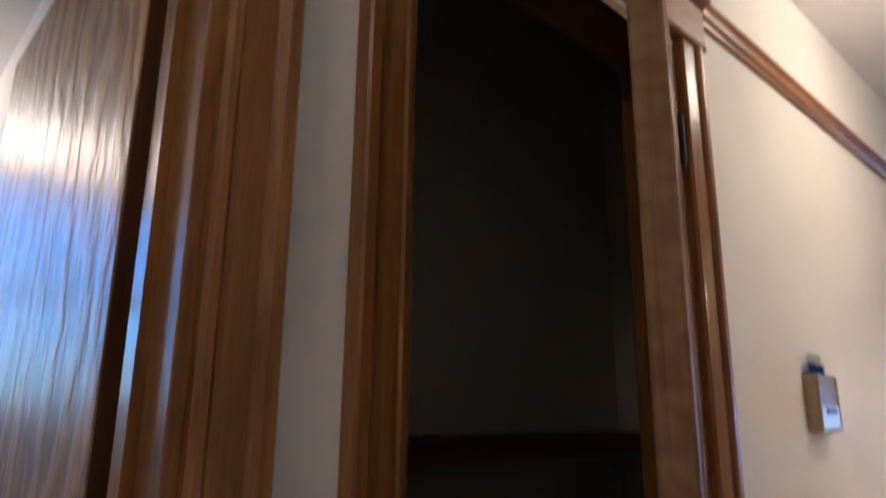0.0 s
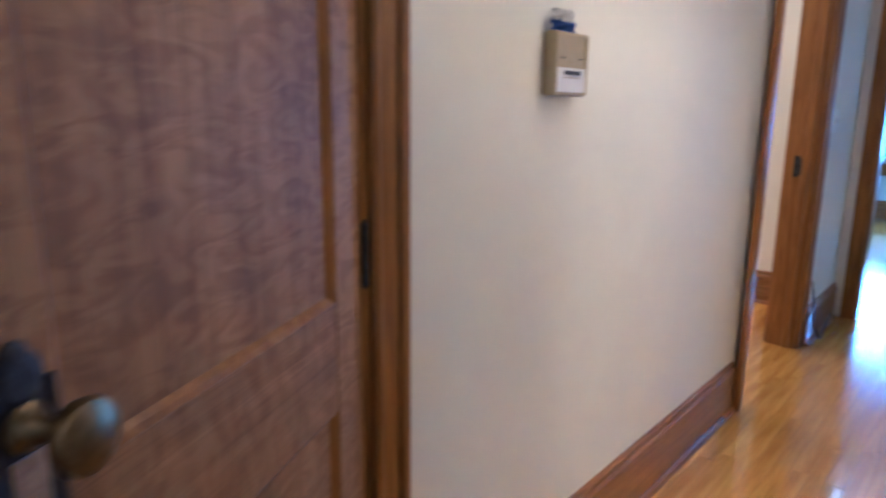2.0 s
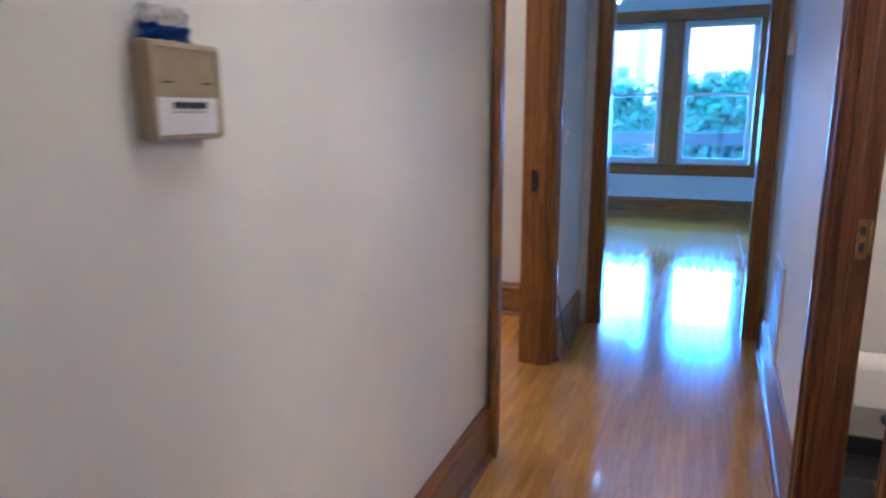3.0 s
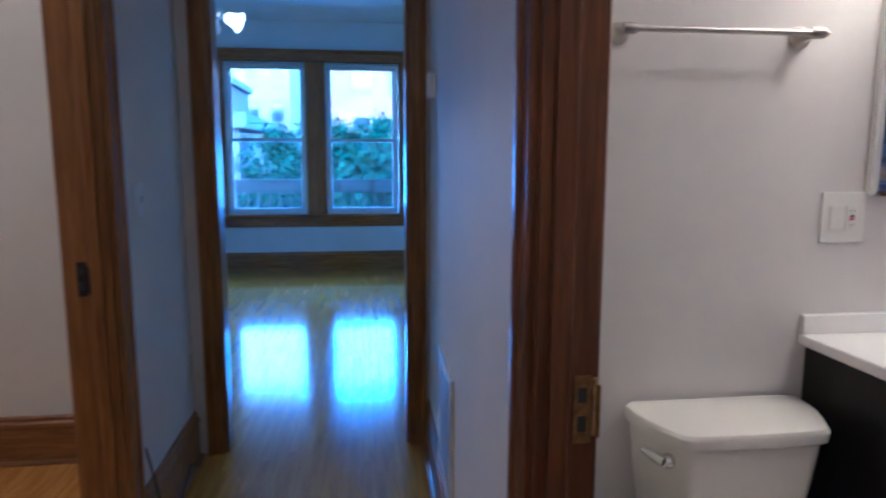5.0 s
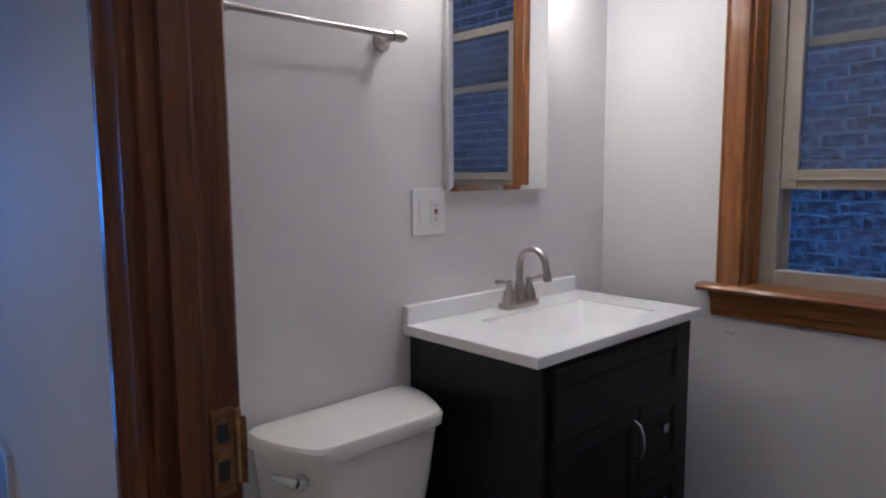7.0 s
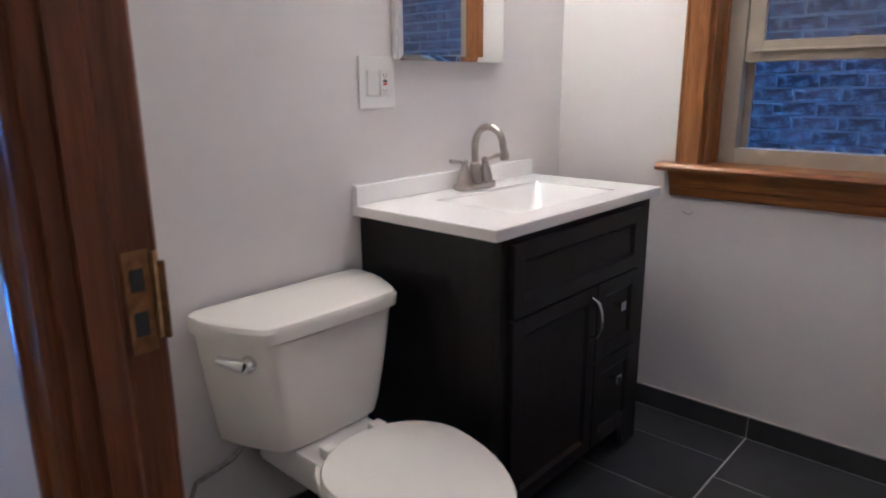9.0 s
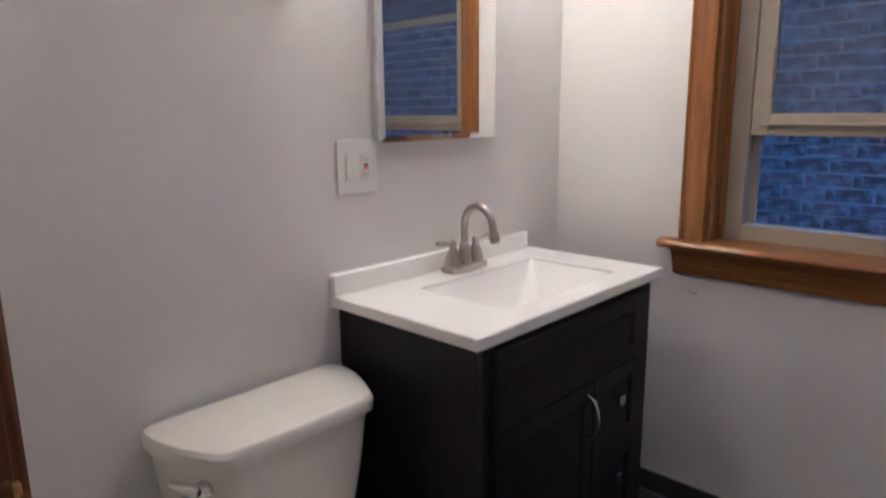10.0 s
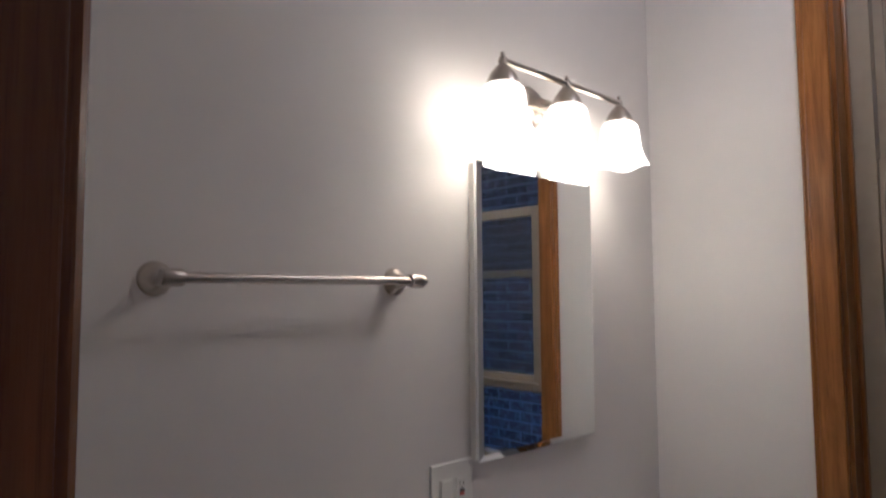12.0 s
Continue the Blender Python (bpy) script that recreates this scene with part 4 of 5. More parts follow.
inn = [bm.verts.new((a + lean * (y - M1), y, z)) for y, z in ((M0 + bv, MZ0 + bv), (M1 - bv, MZ0 + bv), (M1 - bv, MZ1 - bv), (M0 + bv, MZ1 - bv))]
bm.faces.new(inn), bm.faces.new(lo[::-1])
for i in range(4):
    j = (i + 1) % 4
    bm.faces.new((lo[i], lo[j], ed[j], ed[i])), bm.faces.new((ed[i], ed[j], inn[j], inn[i]))
bmesh.ops.recalc_face_normals(bm, faces=bm.faces)
part("mirror_door", bm, MIRROR, mc, "silvered mirror glass with a bevelled edge")

part("mirror_clip", made((XW - 0.040, XW, -1.930, -1.895, MZ1 - 0.012, MZ1 + 0.010), bevel=0.003), WHITEPL, mc, "small clear plastic clip")

# ---- switch and outlet plate ----
P0, P1, PZ0, PZ1 = -1.654, -1.522, 1.134, 1.276
sw = thing("outlet_plate", "white two-gang plate with rocker switch and outlet", "switch plate", pose(XW, 0, 0))
part("plate", made((-0.007, 0, P0, P1, PZ0, PZ1), bevel=0.003), WHITEPL, sw)
zc = (PZ0 + PZ1) / 2
for yc, nm in ((P1 - 0.042, "rocker_switch"), (P0 + 0.042, "outlet_face")):
    part("surround", made((-0.0085, -0.007, yc - 0.019, yc + 0.019, zc - 0.036, zc + 0.036), bevel=0.0006), WHITEPL, sw)
    p = part(nm, made((-0.0115, -0.0085, yc - 0.016, yc + 0.016, zc - 0.033, zc + 0.033), bevel=0.001), WHITEPL, sw)
    if nm == "outlet_face":
        part("test_button", made((-0.0135, -0.0115, yc - 0.007, yc + 0.007, zc + 0.001, zc + 0.007)), DARKPL, p, "black test button")
        part("reset_button", made((-0.0135, -0.0115, yc - 0.007, yc + 0.007, zc - 0.007, zc - 0.001)), REDPL, p, "red reset button")
        for z in (zc + 0.019, zc - 0.021):
            part("slot", made((-0.0118, -0.0115, yc - 0.006, yc - 0.0045, z - 0.004, z + 0.004), (-0.0118, -0.0115, yc + 0.0045, yc + 0.006, z - 0.004, z + 0.004), (-0.0118, -0.0115, yc - 0.0015, yc + 0.0015, z - 0.009, z - 0.0065)), DARKPL, p)

# ---- towel bar ----
BL, BR, BZ = -0.912, -1.418, 1.688
tbar = thing("towel_bar", "brushed nickel towel bar with round rosettes", "towel bar", pose(XW, 0, BZ))
for y in (BL, BR):
    r = part("rosette", lathe(bmesh.new(), [(0.029, 0.0), (0.029, 0.006), (0.026, 0.012), (0.018, 0.016), (0.013, 0.026), (0.0105, 0.045), (0.012, 0.056), (0.011, 0.072)], pose(0, y, 0, 0, -90), 26), NICKEL, tbar, smooth=True)
    part("post_cap", lathe(bmesh.new(), [(0.013, -0.018), (0.0145, -0.012), (0.0145, 0.012), (0.013, 0.018)], pose(-0.074, y, 0, 90), 18), NICKEL, r, smooth=True)
part("bar", tube(bmesh.new(), [(-0.074, BL - 0.012, 0), (-0.074, BR + 0.012, 0)], 0.0085, 16), NICKEL, tbar, smooth=True)
part("end_cap", tube(bmesh.new(), [(-0.074, BR - 0.016, 0), (-0.074, BR - 0.030, 0)], [0.0115, 0.006], 16), NICKEL, tbar, smooth=True)

# ---- vanity light ----
LX, LZ, LY = XW - 0.130, 2.200, (-1.638, -1.888, -2.138)
vl = thing("vanity_light", "three-light brushed nickel bar light with bell glass shades", "wall light")
part("wall_plate", lathe(bmesh.new(), [(0.0, 0.030), (0.030, 0.030), (0.046, 0.020), (0.058, 0.006), (0.060, 0.0)], pose(XW, LY[1], 2.165, 0, -90), 28), NICKEL, vl, smooth=True)
part("stem", tube(bmesh.new(), [(XW - 0.025, LY[1], 2.165), (XW - 0.07, LY[1], 2.150), (XW - 0.11, LY[1], 2.165), (LX, LY[1], LZ)], 0.008, 10), NICKEL, vl, smooth=True)
part("cross_plate", made((XW - 0.050, XW - 0.028, LY[1] - 0.055, LY[1] + 0.055, 2.150, 2.182), bevel=0.004), NICKEL, vl)
part("bar", tube(bmesh.new(), [(LX, LY[0] + 0.006, LZ), (LX, LY[2] - 0.006, LZ)], 0.0075, 12), NICKEL, vl, smooth=True)
BULB = emitter("lit_frosted_bell_glass", (1.0, 0.565, 0.205), 0.5)
nt = BULB.node_tree
mx, tr = nt.nodes.new("ShaderNodeMixShader"), nt.nodes.new("ShaderNodeBsdfTransparent")
mx.inputs[0].default_value = 0.55
nt.links.new(nt.nodes["Principled BSDF"].outputs[0], mx.inputs[1])
nt.links.new(tr.outputs[0], mx.inputs[2])
nt.links.new(mx.outputs[0], nt.nodes["Material Output"].inputs[0])
for y in LY:
    lamp("vanity_bulb", "POINT", pose(LX, y, LZ - 0.120), 0.20, (1.0, 0.565, 0.205), 0.026)
    part("finial", lathe(bmesh.new(), [(0.009, -0.012), (0.011, 0.0), (0.008, 0.009), (0.004, 0.012), (0.006, 0.018), (0.0, 0.022)], pose(LX, y, LZ), 14), NICKEL, vl, smooth=True)
    cup = part("socket_cup", lathe(bmesh.new(), [(0.008, -0.008), (0.018, -0.016), (0.031, -0.034), (0.039, -0.052), (0.041, -0.060)], pose(LX, y, LZ), 22), NICKEL, vl, smooth=True)
    bm = lathe(bmesh.new(), [(0.040, -0.058), (0.050, -0.070), (0.054, -0.095), (0.057, -0.128), (0.066, -0.156), (0.080, -0.178), (0.077, -0.179), (0.062, -0.158), (0.053, -0.130), (0.050, -0.095), (0.046, -0.072), (0.036, -0.060)], pose(LX, y, LZ), 30)
    for q in bm.verts:     # a wavy rim
        k_ = max(0.0, (LZ - 0.14 - q.co.z) / 0.04)
        q.co.z -= 0.006 * k_ * math.sin(4 * math.atan2(q.co.y - y, q.co.x - LX))
    part("glass_shade", bm, BULB, vl, "glowing frosted bell glass shade", smooth=True)

# ---- toilet ----
TY = -1.222
to = thing("toilet", "white two-piece toilet with a chrome trip lever", "toilet")


def loft(bm, rings, cap=True):
    vs = [[bm.verts.new(p) for p in r] for r in rings]
    for a, b in zip(vs, vs[1:]):
        for i in range(len(a)):
            bm.faces.new((a[i], a[(i + 1) % len(a)], b[(i + 1) % len(a)], b[i]))
    if cap:
        bm.faces.new(vs[0][::-1]), bm.faces.new(vs[-1])
    bmesh.ops.recalc_face_normals(bm, faces=bm.faces)
    return bm


def tank_ring(xf, xb, w, z):
    """A tank outline: flat back, slightly bowed front, cut rounded front corners."""
    pts = [(xb, TY + w - 0.01), (xb - 0.012, TY + w)]
    cut = [(0.165, 0.002), (0.12, 0.012), (0.06, 0.036), (0.018, 0.058), (0.006, 0.068), (0.000, 0.080), (-0.003, 0.095)]
    pts += [(xf + dx, TY + w - dy) for dx, dy in cut]
    pts += [(xf - 0.006, TY + w * 0.4), (xf - 0.008, TY), (xf - 0.006, TY - w * 0.4)]
    pts += [(xf + dx, TY - w + dy) for dx, dy in reversed(cut)]
    pts += [(xb - 0.012, TY - w), (xb, TY - w + 0.01)]
    return [(x, y, z) for x, y in pts]


rows = [(3.695, 0.195, 0.355), (3.680, 0.208, 0.365), (3.672, 0.214, 0.40), (3.660, 0.232, 0.52), (3.652, 0.248, 0.65)]
part("tank", loft(bmesh.new(), [tank_ring(x, XW - 0.022, w, z) for x, w, z in rows]), CHINA, to, smooth=True)
rows = [(3.652, 0.250, 0.651), (3.642, 0.260, 0.656), (3.640, 0.262, 0.682), (3.646, 0.257, 0.692), (3.665, 0.244, 0.697)]
part("tank_lid", loft(bmesh.new(), [tank_ring(x, XW - 0.018, w, z) for x, w, z in rows]), CHINA, to, smooth=True)
lv = part("trip_lever", lathe(bmesh.new(), [(0.0, 0.024), (0.013, 0.022), (0.019, 0.012), (0.020, 0.0)], pose(3.700, TY + 0.206, 0.606, 0, -90, -62), 18), CHROME, to, "chrome trip lever", smooth=True)
part("lever_arm", tube(bmesh.new(), [(3.690, TY + 0.226, 0.609), (3.704, TY + 0.238, 0.614), (3.724, TY + 0.249, 0.618), (3.742, TY + 0.257, 0.620)], [0.015, 0.014, 0.011, 0.009], 10), CHROME, lv, smooth=True)


def egg(xc, a_front, a_back, b, z, n=36):
    r = []
    for i in range(n):
        t_ = 2 * math.pi * i / n
        c, s = math.cos(t_), math.sin(t_)
        r.append((xc - (a_front if c > 0 else a_back) * c, TY + b * s * (1 - 0.10 * max(c, 0)), z))
    return r


part("bowl", loft(bmesh.new(), [egg(3.50, 0.16, 0.20, 0.11, 0.0), egg(3.50, 0.15, 0.20, 0.10, 0.03), egg(3.49, 0.15, 0.20, 0.095, 0.14), egg(3.46, 0.22, 0.21, 0.13, 0.24), egg(3.44, 0.28, 0.22, 0.175, 0.315), egg(3.44, 0.29, 0.22, 0.182, 0.344), egg(3.44, 0.285, 0.215, 0.178, 0.352)]), CHINA, to, smooth=True)
part("deck", made((3.560, 3.85, TY - 0.115, TY + 0.115, 0.27, 0.356), bevel=0.012), CHINA, to, smooth=True)
part("seat", loft(bmesh.new(), [egg(3.44, 0.292, 0.16, 0.186, 0.353), egg(3.44, 0.297, 0.165, 0.190, 0.360), egg(3.44, 0.292, 0.16, 0.186, 0.368)]), CHINA, to, smooth=True)
part("seat_lid", loft(bmesh.new(), [egg(3.44, 0.290, 0.16, 0.184, 0.369), egg(3.44, 0.296, 0.165, 0.189, 0.375), egg(3.44, 0.290, 0.16, 0.185, 0.383), egg(3.44, 0.20, 0.11, 0.13, 0.387)]), CHINA, to, smooth=True)
for s in (-1, 1):
    part("seat_hinge", made((3.585, 3.62, TY + s * 0.075 - 0.018, TY + s * 0.075 + 0.018, 0.3565, 0.384), bevel=0.005), CHINA, to)
part("base_bolt_cap", lathe(bmesh.new(), [(0.016, 0.0), (0.014, 0.012), (0.0, 0.018)], pose(3.52, TY + 0.105, 0.028), 14), CHINA, to, smooth=True)

# supply stop and hose
sv = thing("supply_valve", "chrome toilet supply stop valve with a braided hose", "valve")
part("escutcheon", lathe(bmesh.new(), [(0.030, 0.0), (0.028, 0.006), (0.010, 0.010)], pose(XW, -0.90, 0.165, 0, -90), 20), CHROME, sv, smooth=True)
part("valve_body", tube(bmesh.new(), [(XW - 0.008, -0.90, 0.165), (XW - 0.075, -0.90, 0.165)], 0.010, 12), CHROME, sv, smooth=True)
part("oval_handle", lathe(bmesh.new(), [(0.020, 0.0), (0.022, 0.006), (0.018, 0.012), (0.0, 0.013)], pose(XW - 0.075, -0.90, 0.165, 0, -90), 14), CHROME, sv, smooth=True)
part("hose", tube(bmesh.new(), [(XW - 0.05, -0.90, 0.172), (XW - 0.05, -0.90, 0.22), (XW - 0.055, -0.93, 0.29), (XW - 0.07, -1.02, 0.32), (XW - 0.08, -1.055, 0.356)], 0.006, 10), BRIGHT, sv, smooth=True)

# paper holder
RY, RZ = -0.800, 0.40
ph = thing("toilet_paper_holder", "nickel holder with a half-used toilet paper roll", "paper holder")
for y in (RY - 0.075, RY + 0.075):
    part("post", lathe(bmesh.new(), [(0.024, 0.0), (0.022, 0.008), (0.010, 0.016), (0.010, 0.070), (0.014, 0.082), (0.0, 0.086)], pose(XW, y, RZ, 0, -90), 18), NICKEL, ph, smooth=True)
part("spindle", tube(bmesh.new(), [(XW - 0.072, RY - 0.07, RZ), (XW - 0.072, RY + 0.07, RZ)], 0.008, 10), NICKEL, ph)
roll = part("paper_roll", lathe(bmesh.new(), [(0.020, -0.052), (0.056, -0.052), (0.057, -0.050), (0.057, 0.050), (0.056, 0.052), (0.020, 0.052), (0.020, -0.052)], pose(XW - 0.072, RY, RZ - 0.010, 90), 40), PAPER, ph, "white tissue paper roll", smooth=True)
bm = sweep(bmesh.new(), [(0, 0), (0.002, -0.04), (0.008, -0.085), (0.018, -0.125), (0.0195, -0.125), (0.0095, -0.085), (0.0035, -0.04), (0.0015, 0)], (XW - 0.1305, RY - 0.051, RZ - 0.012), (-1, 0, 0), (0, 0, 1), (0, 0.102, 0))
part("loose_sheet", bm, PAPER, roll)

# ---- front room windows ----
def front_window(name, y0, y1):
    w = thing(name, "double-hung front room window with a rolled shade", "window", kind="structure")
    z0, z1 = FWZ0 + 0.03, FWZ1
    part("frame", made((GX + 0.02, GX + 0.14, y0, y0 + 0.03, z0, z1), (GX + 0.02, GX + 0.14, y1 - 0.03, y1, z0, z1), (GX + 0.02, GX + 0.14, y0 + 0.03, y1 - 0.03, z0, z0 + 0.03), (GX + 0.02, GX + 0.14, y0 + 0.03, y1 - 0.03, z1 - 0.03, z1)), GREYMETAL, w)
    zm = 1.545
    sash(w, GX + 0.115, zm - 0.02, z1 - 0.03, FRONTPANE, "upper_sash", y0 + 0.03, y1 - 0.03, 0.035, 0.035, 0.035, GREYMETAL, "x")
    sash(w, GX + 0.075, z0 + 0.03, zm + 0.02, FRONTPANE, "lower_sash", y0 + 0.03, y1 - 0.03, 0.035, 0.045, 0.035, GREYMETAL, "x")
    part("rolled_shade", tube(bmesh.new(), [(GX + 0.012, y0 + 0.01, z1 - 0.03), (GX + 0.012, y1 - 0.01, z1 - 0.03)], 0.022, 16), FABRIC, w, "rolled-up cloth shade", smooth=True)
    part("shade_hem", made((GX + 0.008, GX + 0.014, y0 + 0.015, y1 - 0.015, z1 - 0.085, z1 - 0.04), bevel=0.002), FABRIC, w)
    return w


front_window("window_front_1", FW0 + 0.01, 0.145)
front_window("window_front_2", 0.375, FW1 - 0.01)
ft = thing("window_trim_front", "dark varnished trim round the front windows", "window trim", kind="structure")
part("mullion", made((GX - 0.022, GX + 0.14, 0.145, 0.375, FWZ0 + 0.03, FWZ1), bevel=0.004), TRIM["z"], ft)
for y, u in ((FW1 - 0.005, 1), (FW0 + 0.005, -1)):
    moulding("casing", [(p * 1.2, q) for p, q in CASE], (GX, y, FWZ0 + 0.03), (0, u, 0), (-1, 0, 0), (0, 0, FWZ1 - FWZ0 - 0.03), ft)
moulding("head_casing", CAPM, (GX, FW0 - 0.13, FWZ1), (0, 0, 1), (-1, 0, 0), (0, FW1 - FW0 + 0.26, 0), ft)
bm = sweep(bmesh.new(), [(-0.14, 0), (0.058, 0), (0.066, 0.008), (0.066, 0.020), (0.058, 0.030), (-0.14, 0.030)], (GX, FW0 - 0.15, FWZ0), (-1, 0, 0), (0, 0, 1), (0, FW1 - FW0 + 0.30, 0))
part("stool", bm, TRIM["y"], ft)
moulding("apron", [(0, 0), (0, 0.014), (0.020, 0.020), (0.110, 0.020), (0.120, 0.030), (0.120, 0)], (GX, FW0 - 0.11, FWZ0 - 0.120), (0, 0, 1), (-1, 0, 0), (0, FW1 - FW0 + 0.22, 0), ft)

# ---- front room ceiling fixture, seen past the opening ----
cl = thing("ceiling_fixture", "ceiling fixture with tilted bell glass shades, one lit", "ceiling light", pose(7.3, 0.78, 2.64))
part("canopy", lathe(bmesh.new(), [(0.0, -0.05), (0.03, -0.048), (0.06, -0.03), (0.07, 0.0)], pose(0, 0, CEIL - 2.64), 22), NICKEL, cl, smooth=True)
part("stem", tube(bmesh.new(), [(0, 0, CEIL - 2.68), (0, 0, -0.22)], 0.012, 10), NICKEL, cl)
part("hub", lathe(bmesh.new(), [(0.0, -0.31), (0.03, -0.30), (0.05, -0.27), (0.05, -0.24), (0.02, -0.215), (0.0, -0.215)], Matrix(), 20), NICKEL, cl, smooth=True)
LITBELL = emitter("lit_white_bell_glass", (1.0, 0.9, 0.75), 0.1)
for i, ang in enumerate((-100, 20, 140)):
    m = pose(0, 0, -0.27, 0, 0, ang) @ pose(0.055, 0, 0.0, 0, 112, 0)
    arm = part("arm", tube(bmesh.new(), [m @ Vector((0, 0, -0.02)), m @ Vector((0, 0, 0.035))], 0.012, 10), NICKEL, cl)
    part("glass_shade", lathe(bmesh.new(), [(0.030, 0.030), (0.042, 0.050), (0.048, 0.080), (0.056, 0.110), (0.075, 0.140), (0.072, 0.141), (0.052, 0.112), (0.044, 0.080), (0.038, 0.052), (0.026, 0.032)], m, 24), LITBELL if i == 0 else CHINA, cl, smooth=True)

# ---- entry room window ----
w = thing("window_entry_room", "plain double-hung window behind the entry door", "window", kind="structure")
for a, b, c, e in ((-0.62, -0.57, 1.30, 2.28), (0.0, 0.05, 1.30, 2.28)):
    part("frame", made((a, b, 3.1, 3.18, c, e)), GREYMETAL, w)
for c, e in ((1.30, 1.34), (1.77, 1.81), (2.24, 2.28)):
    part("rail", made((-0.57, 0.0, 3.11, 3.17, c, e)), GREYMETAL, w)
p = part("pane", made((-0.57, 0.0, 3.138, 3.142, 1.34, 2.24)), DIMMED, w, "pane tinted dark to dim the daylight")
p.visible_shadow = False

# ---- outside ----
GROUND = plain("grass_and_asphalt", (0.09, 0.10, 0.07), 0.9, 0.0, 0.2, 0.3, 0.6, 0.2)
LEAF = plain("tree_foliage", (0.048, 0.085, 0.036), 0.8, 0.0, 0.1, 1.5, 0.5, 0.1)
LEAF2 = plain("pale_tree_foliage", (0.12, 0.165, 0.075), 0.8, 0.0, 0.1, 1.5, 0.4, 0.1)
BARK = plain("tree_bark", (0.10, 0.075, 0.055), 0.9, 0.0, 0.2, 14, 0.5, 0.8)
GREYWOOD = wood("weathered_porch_wood", (0.16, 0.13, 0.11), (0.30, 0.26, 0.22), "y", 0.7, 14, coat=0.0)
PINKBRICK = plain("pink_brick_facade", (0.20, 0.115, 0.095), 0.85, 0.0, 0.2, 6, 0.2, 0.2)
STUCCO = plain("pale_stucco_facade", (0.25, 0.225, 0.21), 0.85, 0.0, 0.2, 3, 0.12, 0.1)
CONCRETE = plain("grey_concrete_facade", (0.20, 0.20, 0.20), 0.85, 0.0, 0.2, 2, 0.15, 0.1)
DARKGLASS = plain("dark_window_glass", (0.03, 0.04, 0.05), 0.1, 0.0, 0.6, 2, 0.3, 0.0)
GZ = -6.2
solid("ground", made((-600, 600, -600, 600, GZ - 0.3, GZ)), GROUND, "flat ground of lawns and asphalt", "ground")


def building(name, label, x, y0, y1, depth, h, storeys, bays, mat):
    b = thing(name, label, "building", pose(x, 0, GZ))
    part("wall", made((0, depth, y0, y1, 0, h)), mat, b)
    part("roof", made((-0.4, depth + 0.3, y0 - 0.3, y1 + 0.3, h, h + 0.5), bevel=0.05), CONCRETE, b)
    sh, bw = h / storeys, (y1 - y0) / bays
    fr, gl = bmesh.new(), bmesh.new()
    box(fr, -0.10, 0.0, -bw * 0.27, bw * 0.27, -sh * 0.31, sh * 0.31)
    box(gl, -0.12, -0.10, -bw * 0.23, bw * 0.23, -sh * 0.27, -0.03)
    box(gl, -0.12, -0.10, -bw * 0.23, bw * 0.23, 0.03, sh * 0.27)
    f0 = part("window", fr, STUCCO if mat is not STUCCO else CONCRETE, b)
    g0 = part("pane", gl, DARKGLASS, f0)
    first = True
    for s in range(storeys):
        for k in range(bays):
            loc = (0, y0 + bw * (k + 0.5), sh * (s + 0.52))
            if first:
                f0.location = loc
                first = False
                continue
            f = new("window", f0.data)
            f.parent, f.location = b, loc
            g = new("pane", g0.data)
            g.parent = f
    return b


building("apartment_building", "tall pale apartment block beyond the trees", 70, 6.5, 16, 14, 30, 9, 4, STUCCO)
building("apartment_building", "low white roofed building beyond the trees", 46, 8.6, 22, 12, 12.4, 4, 6, CONCRETE)
building("brick_house", "pink brick house across the street", 48, -12, 3.4, 12, 14.5, 4, 6, PINKBRICK)
building("pale_house", "pale stucco house next to the porch", 24, 3.55, 9.0, 8, 8.4, 3, 2, STUCCO)


def tree(x, y, h, r, seed, leaf, label, base=0.42):
    rnd = random.Random(seed)
    t = thing("tree", label, "tree", pose(x, y, GZ))
    bm = bmesh.new()
    tube(bm, [(0, 0, 0), (0.1, 0.05, h * 0.25), (0, 0.1, h * 0.5), (0.1, 0, h * 0.85)], [0.22, 0.17, 0.12, 0.03], 9)
    for i in range(7):
        a, z = rnd.uniform(0, 6.28), h * rnd.uniform(0.35, 0.7)
        tube(bm, [(0.05, 0.05, z), (math.cos(a) * r * 0.45, math.sin(a) * r * 0.45, z + h * 0.1), (math.cos(a) * r * 0.85, math.sin(a) * r * 0.85, z + h * 0.17)], [0.08, 0.05, 0.015], 6)
    part("trunk", bm, BARK, t)
    vs, fs = [], []
    for c in range(60):
        a, u = rnd.uniform(0, 6.28), rnd.random() ** 0.5
        zc = rnd.uniform(base, 1.0)
        rr = r * math.sin(math.pi * min(0.97, (zc - base) / (1 - base) * 0.85 + 0.15)) ** 0.6
        cx, cy, cz = rr * u * math.cos(a), rr * u * math.sin(a), h * zc
        cr = rnd.uniform(0.12, 0.26) * r
        for k in range(70):
            d = Vector((rnd.gauss(0, 1), rnd.gauss(0, 1), rnd.gauss(0, 0.7)))
            p = Vector((cx, cy, cz)) + d.normalized() * cr * rnd.random() ** 0.4
            e1 = Vector((rnd.gauss(0, 1), rnd.gauss(0, 1), rnd.gauss(0, 1))).normalized() * rnd.uniform(0.07, 0.15)
            e2 = e1.orthogonal().normalized() * rnd.uniform(0.05, 0.10)
            n0 = len(vs)
            vs += [p - e1, p + e2, p + e1, p - e2]
            fs.append((n0, n0 + 1, n0 + 2, n0 + 3))
    me = bpy.data.meshes.new("crown")
    me.from_pydata(vs, [], fs)
    me.materials.append(leaf)
    ob = new("crown", me)
    ob.parent = t


